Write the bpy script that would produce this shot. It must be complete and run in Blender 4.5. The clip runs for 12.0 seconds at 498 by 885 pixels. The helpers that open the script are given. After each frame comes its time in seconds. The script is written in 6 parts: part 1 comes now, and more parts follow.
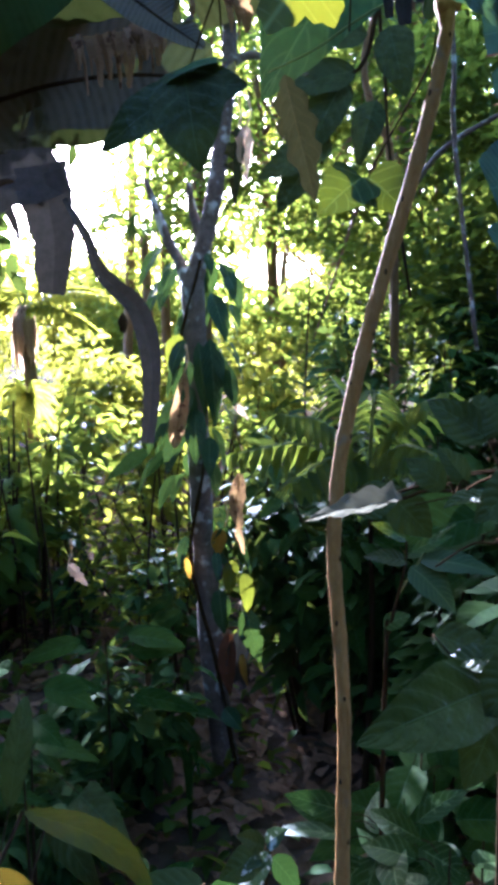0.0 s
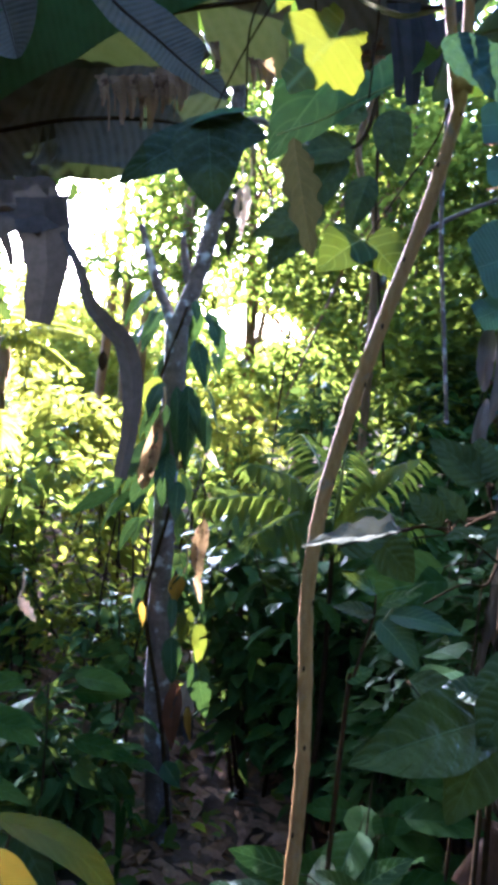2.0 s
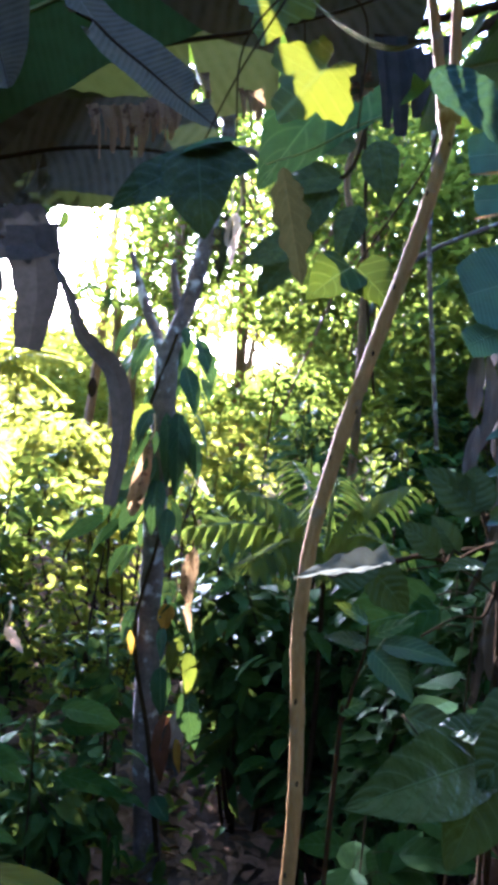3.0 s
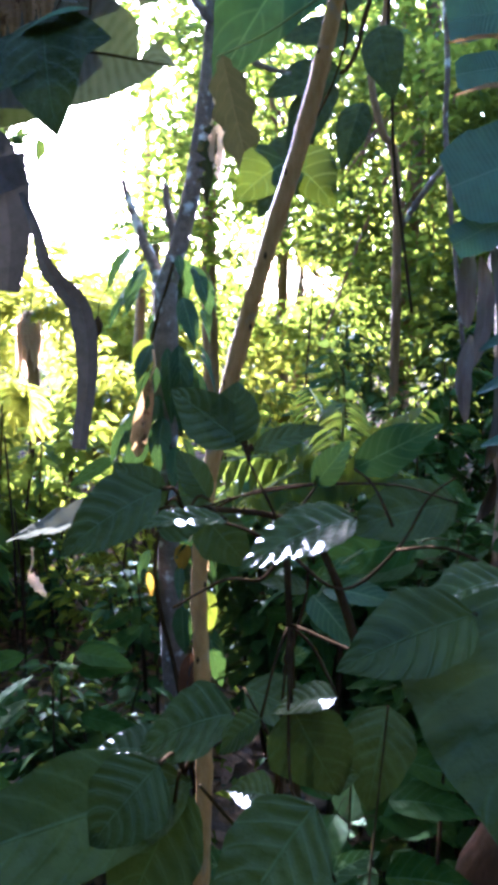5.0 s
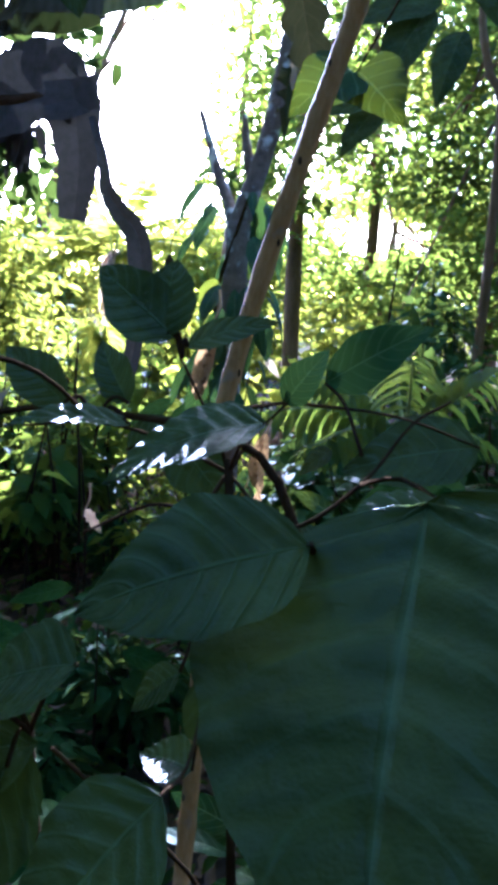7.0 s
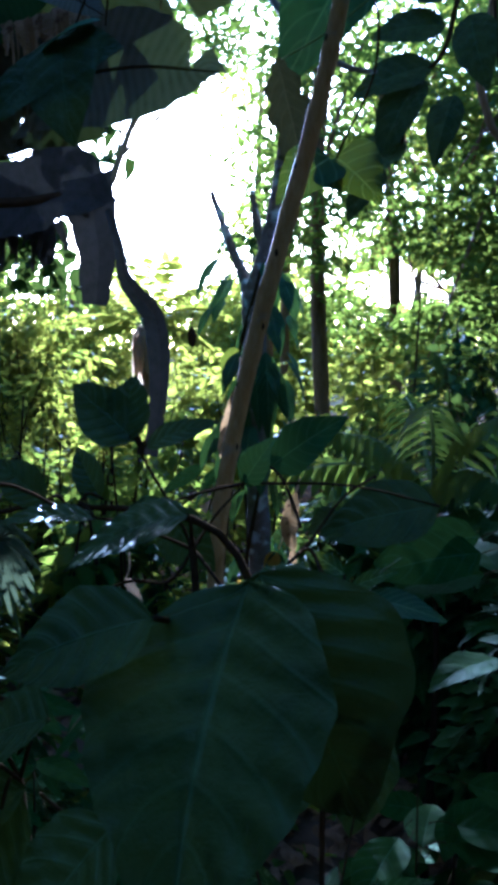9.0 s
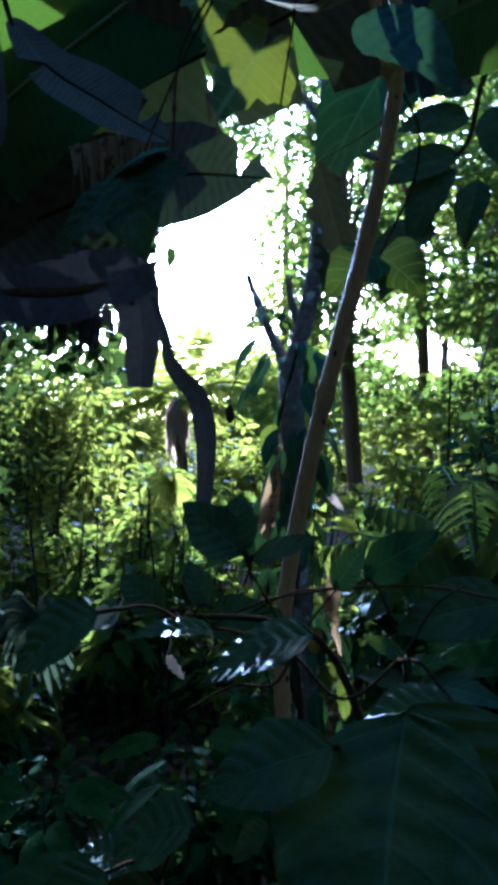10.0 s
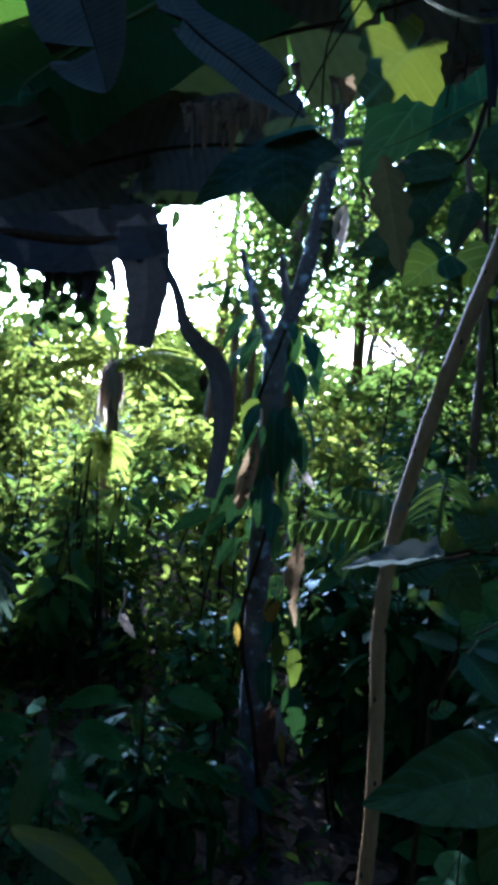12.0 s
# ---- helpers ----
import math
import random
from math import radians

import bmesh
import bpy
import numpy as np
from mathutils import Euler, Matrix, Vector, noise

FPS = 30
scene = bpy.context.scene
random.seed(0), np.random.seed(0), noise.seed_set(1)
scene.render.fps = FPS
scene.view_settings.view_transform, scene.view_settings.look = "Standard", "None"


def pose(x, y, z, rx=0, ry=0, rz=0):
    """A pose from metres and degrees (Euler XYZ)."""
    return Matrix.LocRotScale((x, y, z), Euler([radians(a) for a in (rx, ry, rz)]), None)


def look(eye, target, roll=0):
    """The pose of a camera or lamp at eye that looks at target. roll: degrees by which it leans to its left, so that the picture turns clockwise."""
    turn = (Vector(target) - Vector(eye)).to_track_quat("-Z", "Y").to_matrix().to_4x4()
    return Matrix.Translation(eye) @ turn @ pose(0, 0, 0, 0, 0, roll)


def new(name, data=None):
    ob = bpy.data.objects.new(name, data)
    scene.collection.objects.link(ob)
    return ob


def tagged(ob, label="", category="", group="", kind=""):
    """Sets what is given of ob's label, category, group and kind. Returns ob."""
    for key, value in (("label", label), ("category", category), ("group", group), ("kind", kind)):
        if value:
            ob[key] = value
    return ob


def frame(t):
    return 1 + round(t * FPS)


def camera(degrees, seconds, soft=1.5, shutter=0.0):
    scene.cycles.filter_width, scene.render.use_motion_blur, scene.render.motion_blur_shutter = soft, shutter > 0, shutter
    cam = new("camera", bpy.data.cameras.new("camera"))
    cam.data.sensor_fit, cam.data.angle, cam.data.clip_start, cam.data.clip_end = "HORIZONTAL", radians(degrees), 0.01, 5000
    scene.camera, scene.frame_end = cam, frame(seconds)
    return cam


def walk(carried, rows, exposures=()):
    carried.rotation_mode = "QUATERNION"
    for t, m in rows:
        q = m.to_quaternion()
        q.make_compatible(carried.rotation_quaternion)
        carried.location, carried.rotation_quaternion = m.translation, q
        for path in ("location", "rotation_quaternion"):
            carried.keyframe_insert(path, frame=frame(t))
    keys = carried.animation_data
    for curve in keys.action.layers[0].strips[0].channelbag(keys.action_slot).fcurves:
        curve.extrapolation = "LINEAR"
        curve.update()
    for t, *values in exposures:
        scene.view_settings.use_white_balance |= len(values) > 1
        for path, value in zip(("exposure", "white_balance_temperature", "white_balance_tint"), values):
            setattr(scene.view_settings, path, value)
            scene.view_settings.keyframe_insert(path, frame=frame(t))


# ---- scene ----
cam = camera(38.0, 12.0, soft=5.2)
PATH = [
    (0, (0.3592, 0.0843, 1.724), (0.0796, 2.039, 1.406), -0.48),
    (0.5, (0.3358, 0.0834, 1.704), (0.2273, 2.059, 1.416), 5.26),
    (1, (0.3228, 0.0643, 1.693), (0.2456, 2.045, 1.425), 7.55),
    (1.5, (0.3257, 0.067, 1.691), (0.1912, 2.043, 1.415), 7.31),
    (2, (0.3327, 0.0716, 1.7), (0.1479, 2.057, 1.542), 5.56),
    (2.5, (0.333, 0.0815, 1.701), (0.1933, 2.074, 1.607), 6.35),
    (2.7, (0.3309, 0.0808, 1.701), (0.166, 2.073, 1.632), 5.82),
    (4.5, (0.4017, 0.0878, 1.702), (0.2882, 2.065, 1.424), 3.55),
    (5, (0.5082, 0.2182, 1.7), (0.1756, 2.171, 1.421), 1.34),
    (5.5, (0.5349, 0.241, 1.69), (-0.004, 2.127, 1.297), 3.85),
    (6, (0.5508, 0.2685, 1.678), (-0.05, 2.121, 1.221), 3.58),
    (6.5, (0.5498, 0.303, 1.66), (0.0439, 2.161, 1.119), 6.88),
    (7, (0.5544, 0.2971, 1.67), (0.0195, 2.18, 1.26), 4.43),
    (8.8, (0.598, 0.2505, 1.696), (-0.0889, 2.113, 1.452), -1.58),
    (9, (0.6071, 0.2618, 1.692), (-0.0488, 2.134, 1.435), -0.40),
    (9.5, (0.5966, 0.2533, 1.7), (-0.1096, 2.114, 1.503), -1.70),
    (10, (0.5859, 0.2188, 1.72), (-0.1475, 2.078, 1.652), -1.46),
    (10.5, (0.5353, 0.1814, 1.707), (-0.3836, 1.958, 1.692), -0.37),
    (11, (0.4777, 0.1352, 1.702), (-0.4045, 1.925, 1.561), 0.04),
    (11.5, (0.4085, 0.1075, 1.697), (-0.2283, 1.993, 1.499), 3.55),
    (12, (0.3768, 0.0922, 1.699), (-0.113, 2.027, 1.575), 5.49),
]
EXPOSURE = [(0, 4.6, 4500, 31), (0.6, 4.95, 4550, 33), (2.5, 4.95, 4500, 32), (5.0, 5.05, 4550, 32), (5.6, 4.15, 4250, 27), (6.1, 4.25, 4200, 27), (6.6, 4.6, 4150, 27), (7.0, 4.4, 4150, 27), (9.0, 3.3, 3800, 20), (9.6, 3.15, 3750, 19), (10.5, 2.75, 3700, 17), (11, 2.7, 3700, 17), (12, 3.05, 3700, 17)]
walk(cam, [(t, look(eye, target, roll)) for t, eye, target, roll in PATH], EXPOSURE)

# ---- world, sun and light ----
SUN_AZ, SUN_EL = radians(-23.0), radians(14.0)
sun_way = Vector((math.sin(SUN_AZ) * math.cos(SUN_EL), math.cos(SUN_AZ) * math.cos(SUN_EL), math.sin(SUN_EL)))
world = bpy.data.worlds.new("sky")
scene.world = world
world.use_nodes = True
wn = world.node_tree.nodes
sky = wn.new("ShaderNodeTexSky")
sky.sky_type, sky.sun_disc = "NISHITA", False
sky.sun_elevation, sky.sun_rotation = SUN_EL, SUN_AZ
sky.air_density, sky.dust_density, sky.ozone_density = 1.0, 2.0, 1.0
world.node_tree.links.new(sky.outputs[0], wn["Background"].inputs[0])
wn["Background"].inputs[1].default_value = 0.13
sun_data = bpy.data.lights.new("sun", "SUN")
sun_data.energy, sun_data.angle, sun_data.color = 4.8, radians(0.6), (1.0, 0.92, 0.77)
sun = new("sun", sun_data)
sun.matrix_world = look(sun_way * 50, (0, 0, 0))


# ---- materials ----
def nodes_of(name):
    m = bpy.data.materials.new(name)
    m.use_nodes = True
    t = m.node_tree
    t.nodes.clear()
    return m, t.nodes, t.links.new


def val(n, link, op, a, b=None, c=None, clamp=False):
    k = n.new("ShaderNodeMath")
    k.operation, k.use_clamp = op, clamp
    for i, v in enumerate((a, b, c)):
        if v is None:
            continue
        if isinstance(v, (int, float)):
            k.inputs[i].default_value = v
        else:
            link(v, k.inputs[i])
    return k.outputs[0]


def mixc(n, link, f, a, b, blend="MIX"):
    k = n.new("ShaderNodeMix")
    k.data_type, k.blend_type = "RGBA", blend
    for i, v in ((0, f), (6, a), (7, b)):
        if isinstance(v, (int, float)):
            k.inputs[i].default_value = v
        elif isinstance(v, tuple):
            k.inputs[i].default_value = (*v, 1)
        else:
            link(v, k.inputs[i])
    return k.outputs[2]


def noise_tex(n, link, scale, detail=4.0, vec=None, rough=0.6):
    k = n.new("ShaderNodeTexNoise")
    k.inputs["Scale"].default_value, k.inputs["Detail"].default_value, k.inputs["Roughness"].default_value = scale, detail, rough
    if vec is not None:
        link(vec, k.inputs["Vector"])
    return k.outputs[0]


def ramp(n, link, f, *stops):
    k = n.new("ShaderNodeValToRGB")
    e = k.color_ramp.elements
    while len(e) < len(stops):
        e.new(0.5)
    for el, (p, c) in zip(e, stops):
        el.position, el.color = p, (*c, 1)
    link(f, k.inputs[0])
    return k.outputs[0]


def leaf_material(name, dark, light, glow, rough=0.4, through_part=0.45, veins=0.0, spots=None, vein_count=9.0, pale=(0.3, 0.4, 0.15), stripes=0.0, spot_at=0.62, coat=0.3, relief=0.0012):
    """A leaf: two greens by leaf and by patch, light that shines through it, and a midrib with side veins along its own length."""
    m, n, link = nodes_of(name)
    geo, uvn, tc, oi = n.new("ShaderNodeNewGeometry"), n.new("ShaderNodeUVMap"), n.new("ShaderNodeTexCoord"), n.new("ShaderNodeObjectInfo")
    rnd = val(n, link, "FRACT", val(n, link, "ADD", geo.outputs["Random Per Island"], oi.outputs["Random"]))
    big = noise_tex(n, link, 6.0, 3.0, tc.outputs["Object"])
    fine = noise_tex(n, link, 90.0, 4.0, tc.outputs["Object"])
    f = val(n, link, "MULTIPLY_ADD", big, 0.6, val(n, link, "MULTIPLY_ADD", rnd, 0.7, -0.25), clamp=True)
    col = mixc(n, link, f, dark, light)
    col = mixc(n, link, val(n, link, "MULTIPLY", fine, 0.35), col, mixc(n, link, 0.5, col, (0.0, 0.0, 0.0)))
    soft = noise_tex(n, link, 13.0, 2.0, tc.outputs["Object"])
    mid = noise_tex(n, link, 34.0, 3.0, tc.outputs["Object"])
    col = mixc(n, link, val(n, link, "MULTIPLY_ADD", mid, 3.0, -1.2, clamp=True), col, mixc(n, link, 0.45, col, (0.0, 0.004, 0.0)))
    lit = mixc(n, link, f, tuple(v * 0.6 for v in glow), glow)
    height = fine
    if veins or stripes:
        sep = n.new("ShaderNodeSeparateXYZ")
        link(uvn.outputs[0], sep.inputs[0])
        u = val(n, link, "ABSOLUTE", val(n, link, "MULTIPLY_ADD", sep.outputs[0], 2.0, -1.0))
        v = sep.outputs[1]
        rib = val(n, link, "SUBTRACT", 1.0, val(n, link, "MULTIPLY", u, 22.0), clamp=True)
        if stripes:
            wave = val(n, link, "SINE", val(n, link, "MULTIPLY", val(n, link, "MULTIPLY_ADD", u, -0.06, v), stripes))
            side = val(n, link, "MULTIPLY", val(n, link, "MULTIPLY_ADD", wave, 0.5, 0.5), mid)
        else:
            arg = val(n, link, "MULTIPLY", val(n, link, "MULTIPLY_ADD", val(n, link, "POWER", u, 1.3), -0.22, v), vein_count)
            saw = val(n, link, "ABSOLUTE", val(n, link, "MULTIPLY_ADD", val(n, link, "FRACT", arg), 2.0, -1.0))
            side = val(n, link, "MULTIPLY", val(n, link, "MULTIPLY_ADD", saw, 4.5, -3.5, clamp=True), mid)
        line = val(n, link, "MAXIMUM", rib, val(n, link, "MULTIPLY", side, 0.8 if not stripes else 0.6))
        col = mixc(n, link, val(n, link, "MULTIPLY", line, veins), col, pale)
        lit = mixc(n, link, val(n, link, "MULTIPLY", line, veins * 0.7), lit, tuple(g * 0.45 for g in glow))
        height = val(n, link, "MULTIPLY_ADD", line, 1.6 if stripes else 0.15, val(n, link, "MULTIPLY", fine, 0.4))
        if not stripes:
            height = val(n, link, "MULTIPLY_ADD", val(n, link, "SINE", val(n, link, "MULTIPLY", arg, 6.283)), 0.07, val(n, link, "MULTIPLY_ADD", mid, 1.2, val(n, link, "MULTIPLY_ADD", soft, 3.5, height)))
    if spots:
        sp = noise_tex(n, link, 38.0, 3.0, tc.outputs["Object"])
        mask = val(n, link, "MULTIPLY_ADD", sp, 14.0, -14.0 * spot_at, clamp=True)
        col = mixc(n, link, mask, col, spots)
        lit = mixc(n, link, mask, lit, spots)
    bump = n.new("ShaderNodeBump")
    bump.inputs["Strength"].default_value, bump.inputs["Distance"].default_value = 0.55, relief
    link(height, bump.inputs["Height"])
    p, tr, mx, out = n.new("ShaderNodeBsdfPrincipled"), n.new("ShaderNodeBsdfTranslucent"), n.new("ShaderNodeMixShader"), n.new("ShaderNodeOutputMaterial")
    link(col, p.inputs["Base Color"])
    link(val(n, link, "MULTIPLY_ADD", fine, 0.25, rough - 0.1), p.inputs["Roughness"])
    p.inputs["Specular IOR Level"].default_value = coat
    link(bump.outputs[0], p.inputs["Normal"])
    link(lit, tr.inputs["Color"])
    mx.inputs[0].default_value = through_part
    link(p.outputs[0], mx.inputs[1])
    link(tr.outputs[0], mx.inputs[2])
    link(mx.outputs[0], out.inputs[0])
    return m


def rough_material(name, stops, scale, detail_scale, bump_size=0.006, rough=0.85, stretch=1.0, gloss=0.1, patch=None, patch_scale=14.0, patch_at=0.55):
    """Bark, soil or husk: a stretched two-scale noise in several tones, with patches of another tone."""
    m, n, link = nodes_of(name)
    tc, mp = n.new("ShaderNodeTexCoord"), n.new("ShaderNodeMapping")
    link(tc.outputs["Object"], mp.inputs[0])
    mp.inputs["Scale"].default_value = (1, 1, stretch)
    a = noise_tex(n, link, scale, 6.0, mp.outputs[0])
    b = noise_tex(n, link, detail_scale, 8.0, mp.outputs[0], 0.7)
    f = val(n, link, "MULTIPLY_ADD", b, 0.5, val(n, link, "MULTIPLY", a, 0.5))
    col = ramp(n, link, f, *stops)
    if patch:
        pt = noise_tex(n, link, patch_scale, 5.0, tc.outputs["Object"], 0.55)
        col = mixc(n, link, val(n, link, "MULTIPLY_ADD", pt, 10.0, -10.0 * patch_at, clamp=True), col, patch)
    bump = n.new("ShaderNodeBump")
    bump.inputs["Strength"].default_value, bump.inputs["Distance"].default_value = 0.8, bump_size
    link(f, bump.inputs["Height"])
    p, out = n.new("ShaderNodeBsdfPrincipled"), n.new("ShaderNodeOutputMaterial")
    link(col, p.inputs["Base Color"])
    p.inputs["Roughness"].default_value = rough
    p.inputs["Specular IOR Level"].default_value = gloss
    link(bump.outputs[0], p.inputs["Normal"])
    link(p.outputs[0], out.inputs[0])
    return m


M_SHRUB = leaf_material("shrub_leaf", (0.02, 0.05, 0.014), (0.045, 0.1, 0.022), (0.25, 0.29, 0.02), 0.65, 0.5, coat=0.01)
# Lit copy of the shrub leaf: sunlight put into base and glow colours.
M_SUNNY = leaf_material("leaf_lit_copy", (0.035, 0.08, 0.016), (0.075, 0.12, 0.02), (0.47, 0.46, 0.03), 0.65, 0.56, coat=0.01)
M_CROWN = leaf_material("tree_leaf", (0.022, 0.05, 0.02), (0.045, 0.09, 0.028), (0.25, 0.3, 0.022), 0.65, 0.5, coat=0.02)
# Shaded copy of the tree leaf, its shade put into the colours.
M_DIM = leaf_material("leaf_shaded_copy", (0.02, 0.044, 0.012), (0.044, 0.082, 0.02), (0.1, 0.13, 0.014), 0.65, 0.2, coat=0.012)
# Real veins, but greyed and strengthened so their colour also imitates sheen.
M_BROAD = leaf_material("broad_leaf", (0.026, 0.038, 0.007), (0.062, 0.076, 0.016), (0.03, 0.05, 0.006), 0.5, 0.008, veins=0.32, vein_count=7.0, coat=0.1, relief=0.007, pale=(0.08, 0.12, 0.05))
M_LOW = leaf_material("low_plant_leaf", (0.015, 0.036, 0.005), (0.034, 0.06, 0.008), (0.03, 0.055, 0.01), 0.6, 0.05, veins=0.35, vein_count=7.0, coat=0.012, relief=0.003, pale=(0.08, 0.13, 0.07))
M_HEART = leaf_material("heart_leaf", (0.016, 0.045, 0.004), (0.028, 0.07, 0.006), (0.07, 0.085, 0.001), 0.5, 0.16, veins=0.5, vein_count=5.0, coat=0.15)
M_DULL = leaf_material("dull_leaf", (0.018, 0.055, 0.014), (0.035, 0.08, 0.018), (0.035, 0.06, 0.008), 0.5, 0.05, veins=0.25, vein_count=8.0, coat=0.15)
M_VINE = leaf_material("vine_leaf", (0.014, 0.042, 0.015), (0.028, 0.062, 0.02), (0.06, 0.1, 0.012), 0.5, 0.12, veins=0.3, vein_count=10.0, coat=0.15)
M_LIME = leaf_material("lime_leaf", (0.06, 0.09, 0.006), (0.1, 0.13, 0.008), (0.42, 0.41, 0.004), 0.5, 0.07, veins=0.5, vein_count=6.0, coat=0.15)
M_BANANA = leaf_material("banana_leaf", (0.03, 0.085, 0.025), (0.05, 0.12, 0.03), (0.085, 0.125, 0.003), 0.5, 0.24, veins=0.45, stripes=260.0, pale=(0.1, 0.15, 0.05), coat=0.2)
# Banana leaf again, with shade put into a greyer, nearly opaque tone.
M_BANANA_DARK = leaf_material("banana_leaf_shaded_copy", (0.075, 0.064, 0.034), (0.11, 0.092, 0.052), (0.05, 0.065, 0.012), 0.5, 0.05, veins=0.5, stripes=240.0, pale=(0.2, 0.18, 0.14), coat=0.06, relief=0.0014)
M_MOTTLED = leaf_material("mottled_leaf", (0.012, 0.03, 0.004), (0.026, 0.05, 0.006), (0.04, 0.08, 0.012), 0.55, 0.15, veins=0.3, coat=0.05, spots=(0.07, 0.1, 0.035), vein_count=7.0, spot_at=0.62, relief=0.003)
M_BLOTCH = leaf_material("white_blotched_leaf", (0.03, 0.05, 0.02), (0.06, 0.09, 0.04), (0.05, 0.08, 0.03), 0.5, 0.1, veins=0.3, coat=0.06, spots=(0.42, 0.44, 0.38), vein_count=7.0, spot_at=0.5, relief=0.003)
M_YELLOW = leaf_material("yellow_leaf", (0.5, 0.28, 0.012), (0.62, 0.36, 0.02), (0.7, 0.42, 0.02), 0.5, 0.35, veins=0.35, spots=(0.12, 0.05, 0.01), vein_count=7.0, pale=(0.5, 0.34, 0.08), spot_at=0.62)
M_PALE = leaf_material("pale_dry_leaf", (0.09, 0.085, 0.055), (0.17, 0.16, 0.11), (0.2, 0.18, 0.1), 0.6, 0.2, veins=0.6, vein_count=9.0, pale=(0.12, 0.11, 0.08), coat=0.0, relief=0.003)
M_DRY = leaf_material("dry_leaf", (0.12, 0.065, 0.03), (0.36, 0.24, 0.13), (0.34, 0.2, 0.07), 0.75, 0.4, veins=0.6, stripes=70.0, pale=(0.16, 0.08, 0.035), coat=0.05, relief=0.004, spots=(0.08, 0.04, 0.018), spot_at=0.56)
M_SKIRT = leaf_material("dry_frond", (0.44, 0.33, 0.21), (0.62, 0.5, 0.36), (0.65, 0.45, 0.27), 0.8, 0.6, stripes=60.0, veins=0.4, pale=(0.2, 0.13, 0.08), coat=0.05)
M_DEAD = leaf_material("dead_banana_leaf", (0.03, 0.028, 0.026), (0.055, 0.05, 0.045), (0.03, 0.027, 0.02), 0.75, 0.05, veins=0.25, stripes=310.0, pale=(0.07, 0.06, 0.045), coat=0.05, relief=0.0006)
M_LITTER = leaf_material("litter_leaf", (0.1, 0.06, 0.035), (0.32, 0.2, 0.11), (0.15, 0.08, 0.03), 0.85, 0.15, coat=0.0)
# Dark green banana leaf with the bluish haze put into its colour.
M_TEAL = leaf_material("blue_green_leaf", (0.03, 0.075, 0.05), (0.05, 0.11, 0.075), (0.04, 0.09, 0.02), 0.45, 0.15, veins=0.6, stripes=180.0, pale=(0.1, 0.15, 0.1), coat=0.2, relief=0.002)
M_TURN = leaf_material("turning_leaf", (0.016, 0.038, 0.005), (0.05, 0.06, 0.007), (0.16, 0.17, 0.006), 0.5, 0.25, pale=(0.1, 0.12, 0.02), veins=0.4, vein_count=9.0, coat=0.15, relief=0.002)
M_BARK = rough_material("lichen_bark", ((0.3, (0.035, 0.027, 0.02)), (0.5, (0.09, 0.07, 0.055)), (0.7, (0.17, 0.14, 0.11))), 9.0, 60.0, patch=(0.34, 0.35, 0.32), patch_scale=17.0, patch_at=0.56)
M_BROWN_BARK = rough_material("brown_bark", ((0.3, (0.06, 0.033, 0.014)), (0.5, (0.13, 0.075, 0.032)), (0.7, (0.22, 0.14, 0.065))), 7.0, 45.0, stretch=0.25)
M_POLE = rough_material("sapling_bark", ((0.3, (0.13, 0.066, 0.018)), (0.5, (0.23, 0.125, 0.035)), (0.7, (0.32, 0.195, 0.07))), 16.0, 190.0, 0.0016, 0.8, 0.3, gloss=0.02, patch=(0.17, 0.13, 0.08), patch_scale=24.0, patch_at=0.6)
M_TWIG = rough_material("twig_bark", ((0.3, (0.014, 0.009, 0.005)), (0.7, (0.034, 0.022, 0.011))), 30.0, 120.0, 0.002, gloss=0.0)
M_GREEN_STEM = rough_material("green_stem", ((0.3, (0.06, 0.09, 0.025)), (0.7, (0.13, 0.16, 0.05))), 30.0, 140.0, 0.001, 0.5)
M_HUSK = rough_material("dry_husk", ((0.3, (0.22, 0.12, 0.05)), (0.5, (0.42, 0.27, 0.12)), (0.7, (0.58, 0.43, 0.24))), 14.0, 70.0, 0.003, 0.8, 0.15)
M_SHEATH = rough_material("banana_sheath", ((0.3, (0.03, 0.021, 0.012)), (0.5, (0.08, 0.057, 0.034)), (0.7, (0.2, 0.15, 0.1))), 10.0, 50.0, 0.004, 0.75, 0.12)
M_STUMP = rough_material("rotting_stump", ((0.3, (0.022, 0.011, 0.006)), (0.5, (0.07, 0.034, 0.016)), (0.7, (0.15, 0.08, 0.04))), 8.0, 60.0, 0.008, 0.8, 0.15)
M_WITHER = leaf_material("withering_leaf", (0.024, 0.032, 0.012), (0.05, 0.042, 0.02), (0.05, 0.045, 0.012), 0.6, 0.05, veins=0.3, vein_count=8.0, coat=0.05, pale=(0.12, 0.1, 0.05))
M_PLEAT = leaf_material("pleated_leaf", (0.03, 0.06, 0.035), (0.05, 0.09, 0.05), (0.05, 0.09, 0.02), 0.5, 0.12, veins=0.3, vein_count=9.0, coat=0.12, pale=(0.12, 0.16, 0.11), relief=0.003)
M_CLOTH = rough_material("limp_dry_sheath", ((0.3, (0.07, 0.055, 0.04)), (0.5, (0.14, 0.115, 0.09)), (0.7, (0.25, 0.22, 0.18))), 12.0, 60.0, 0.004, 0.8, 0.12)
M_AMBER = leaf_material("amber_leaf", (0.2, 0.1, 0.012), (0.34, 0.2, 0.02), (0.4, 0.22, 0.012), 0.6, 0.3, veins=0.4, vein_count=8.0, coat=0.05, pale=(0.3, 0.2, 0.05), spots=(0.1, 0.045, 0.012))
M_RUST = leaf_material("rust_leaf", (0.06, 0.024, 0.014), (0.12, 0.05, 0.026), (0.12, 0.045, 0.012), 0.7, 0.15, veins=0.4, vein_count=8.0, coat=0.03, pale=(0.12, 0.06, 0.03), relief=0.003)
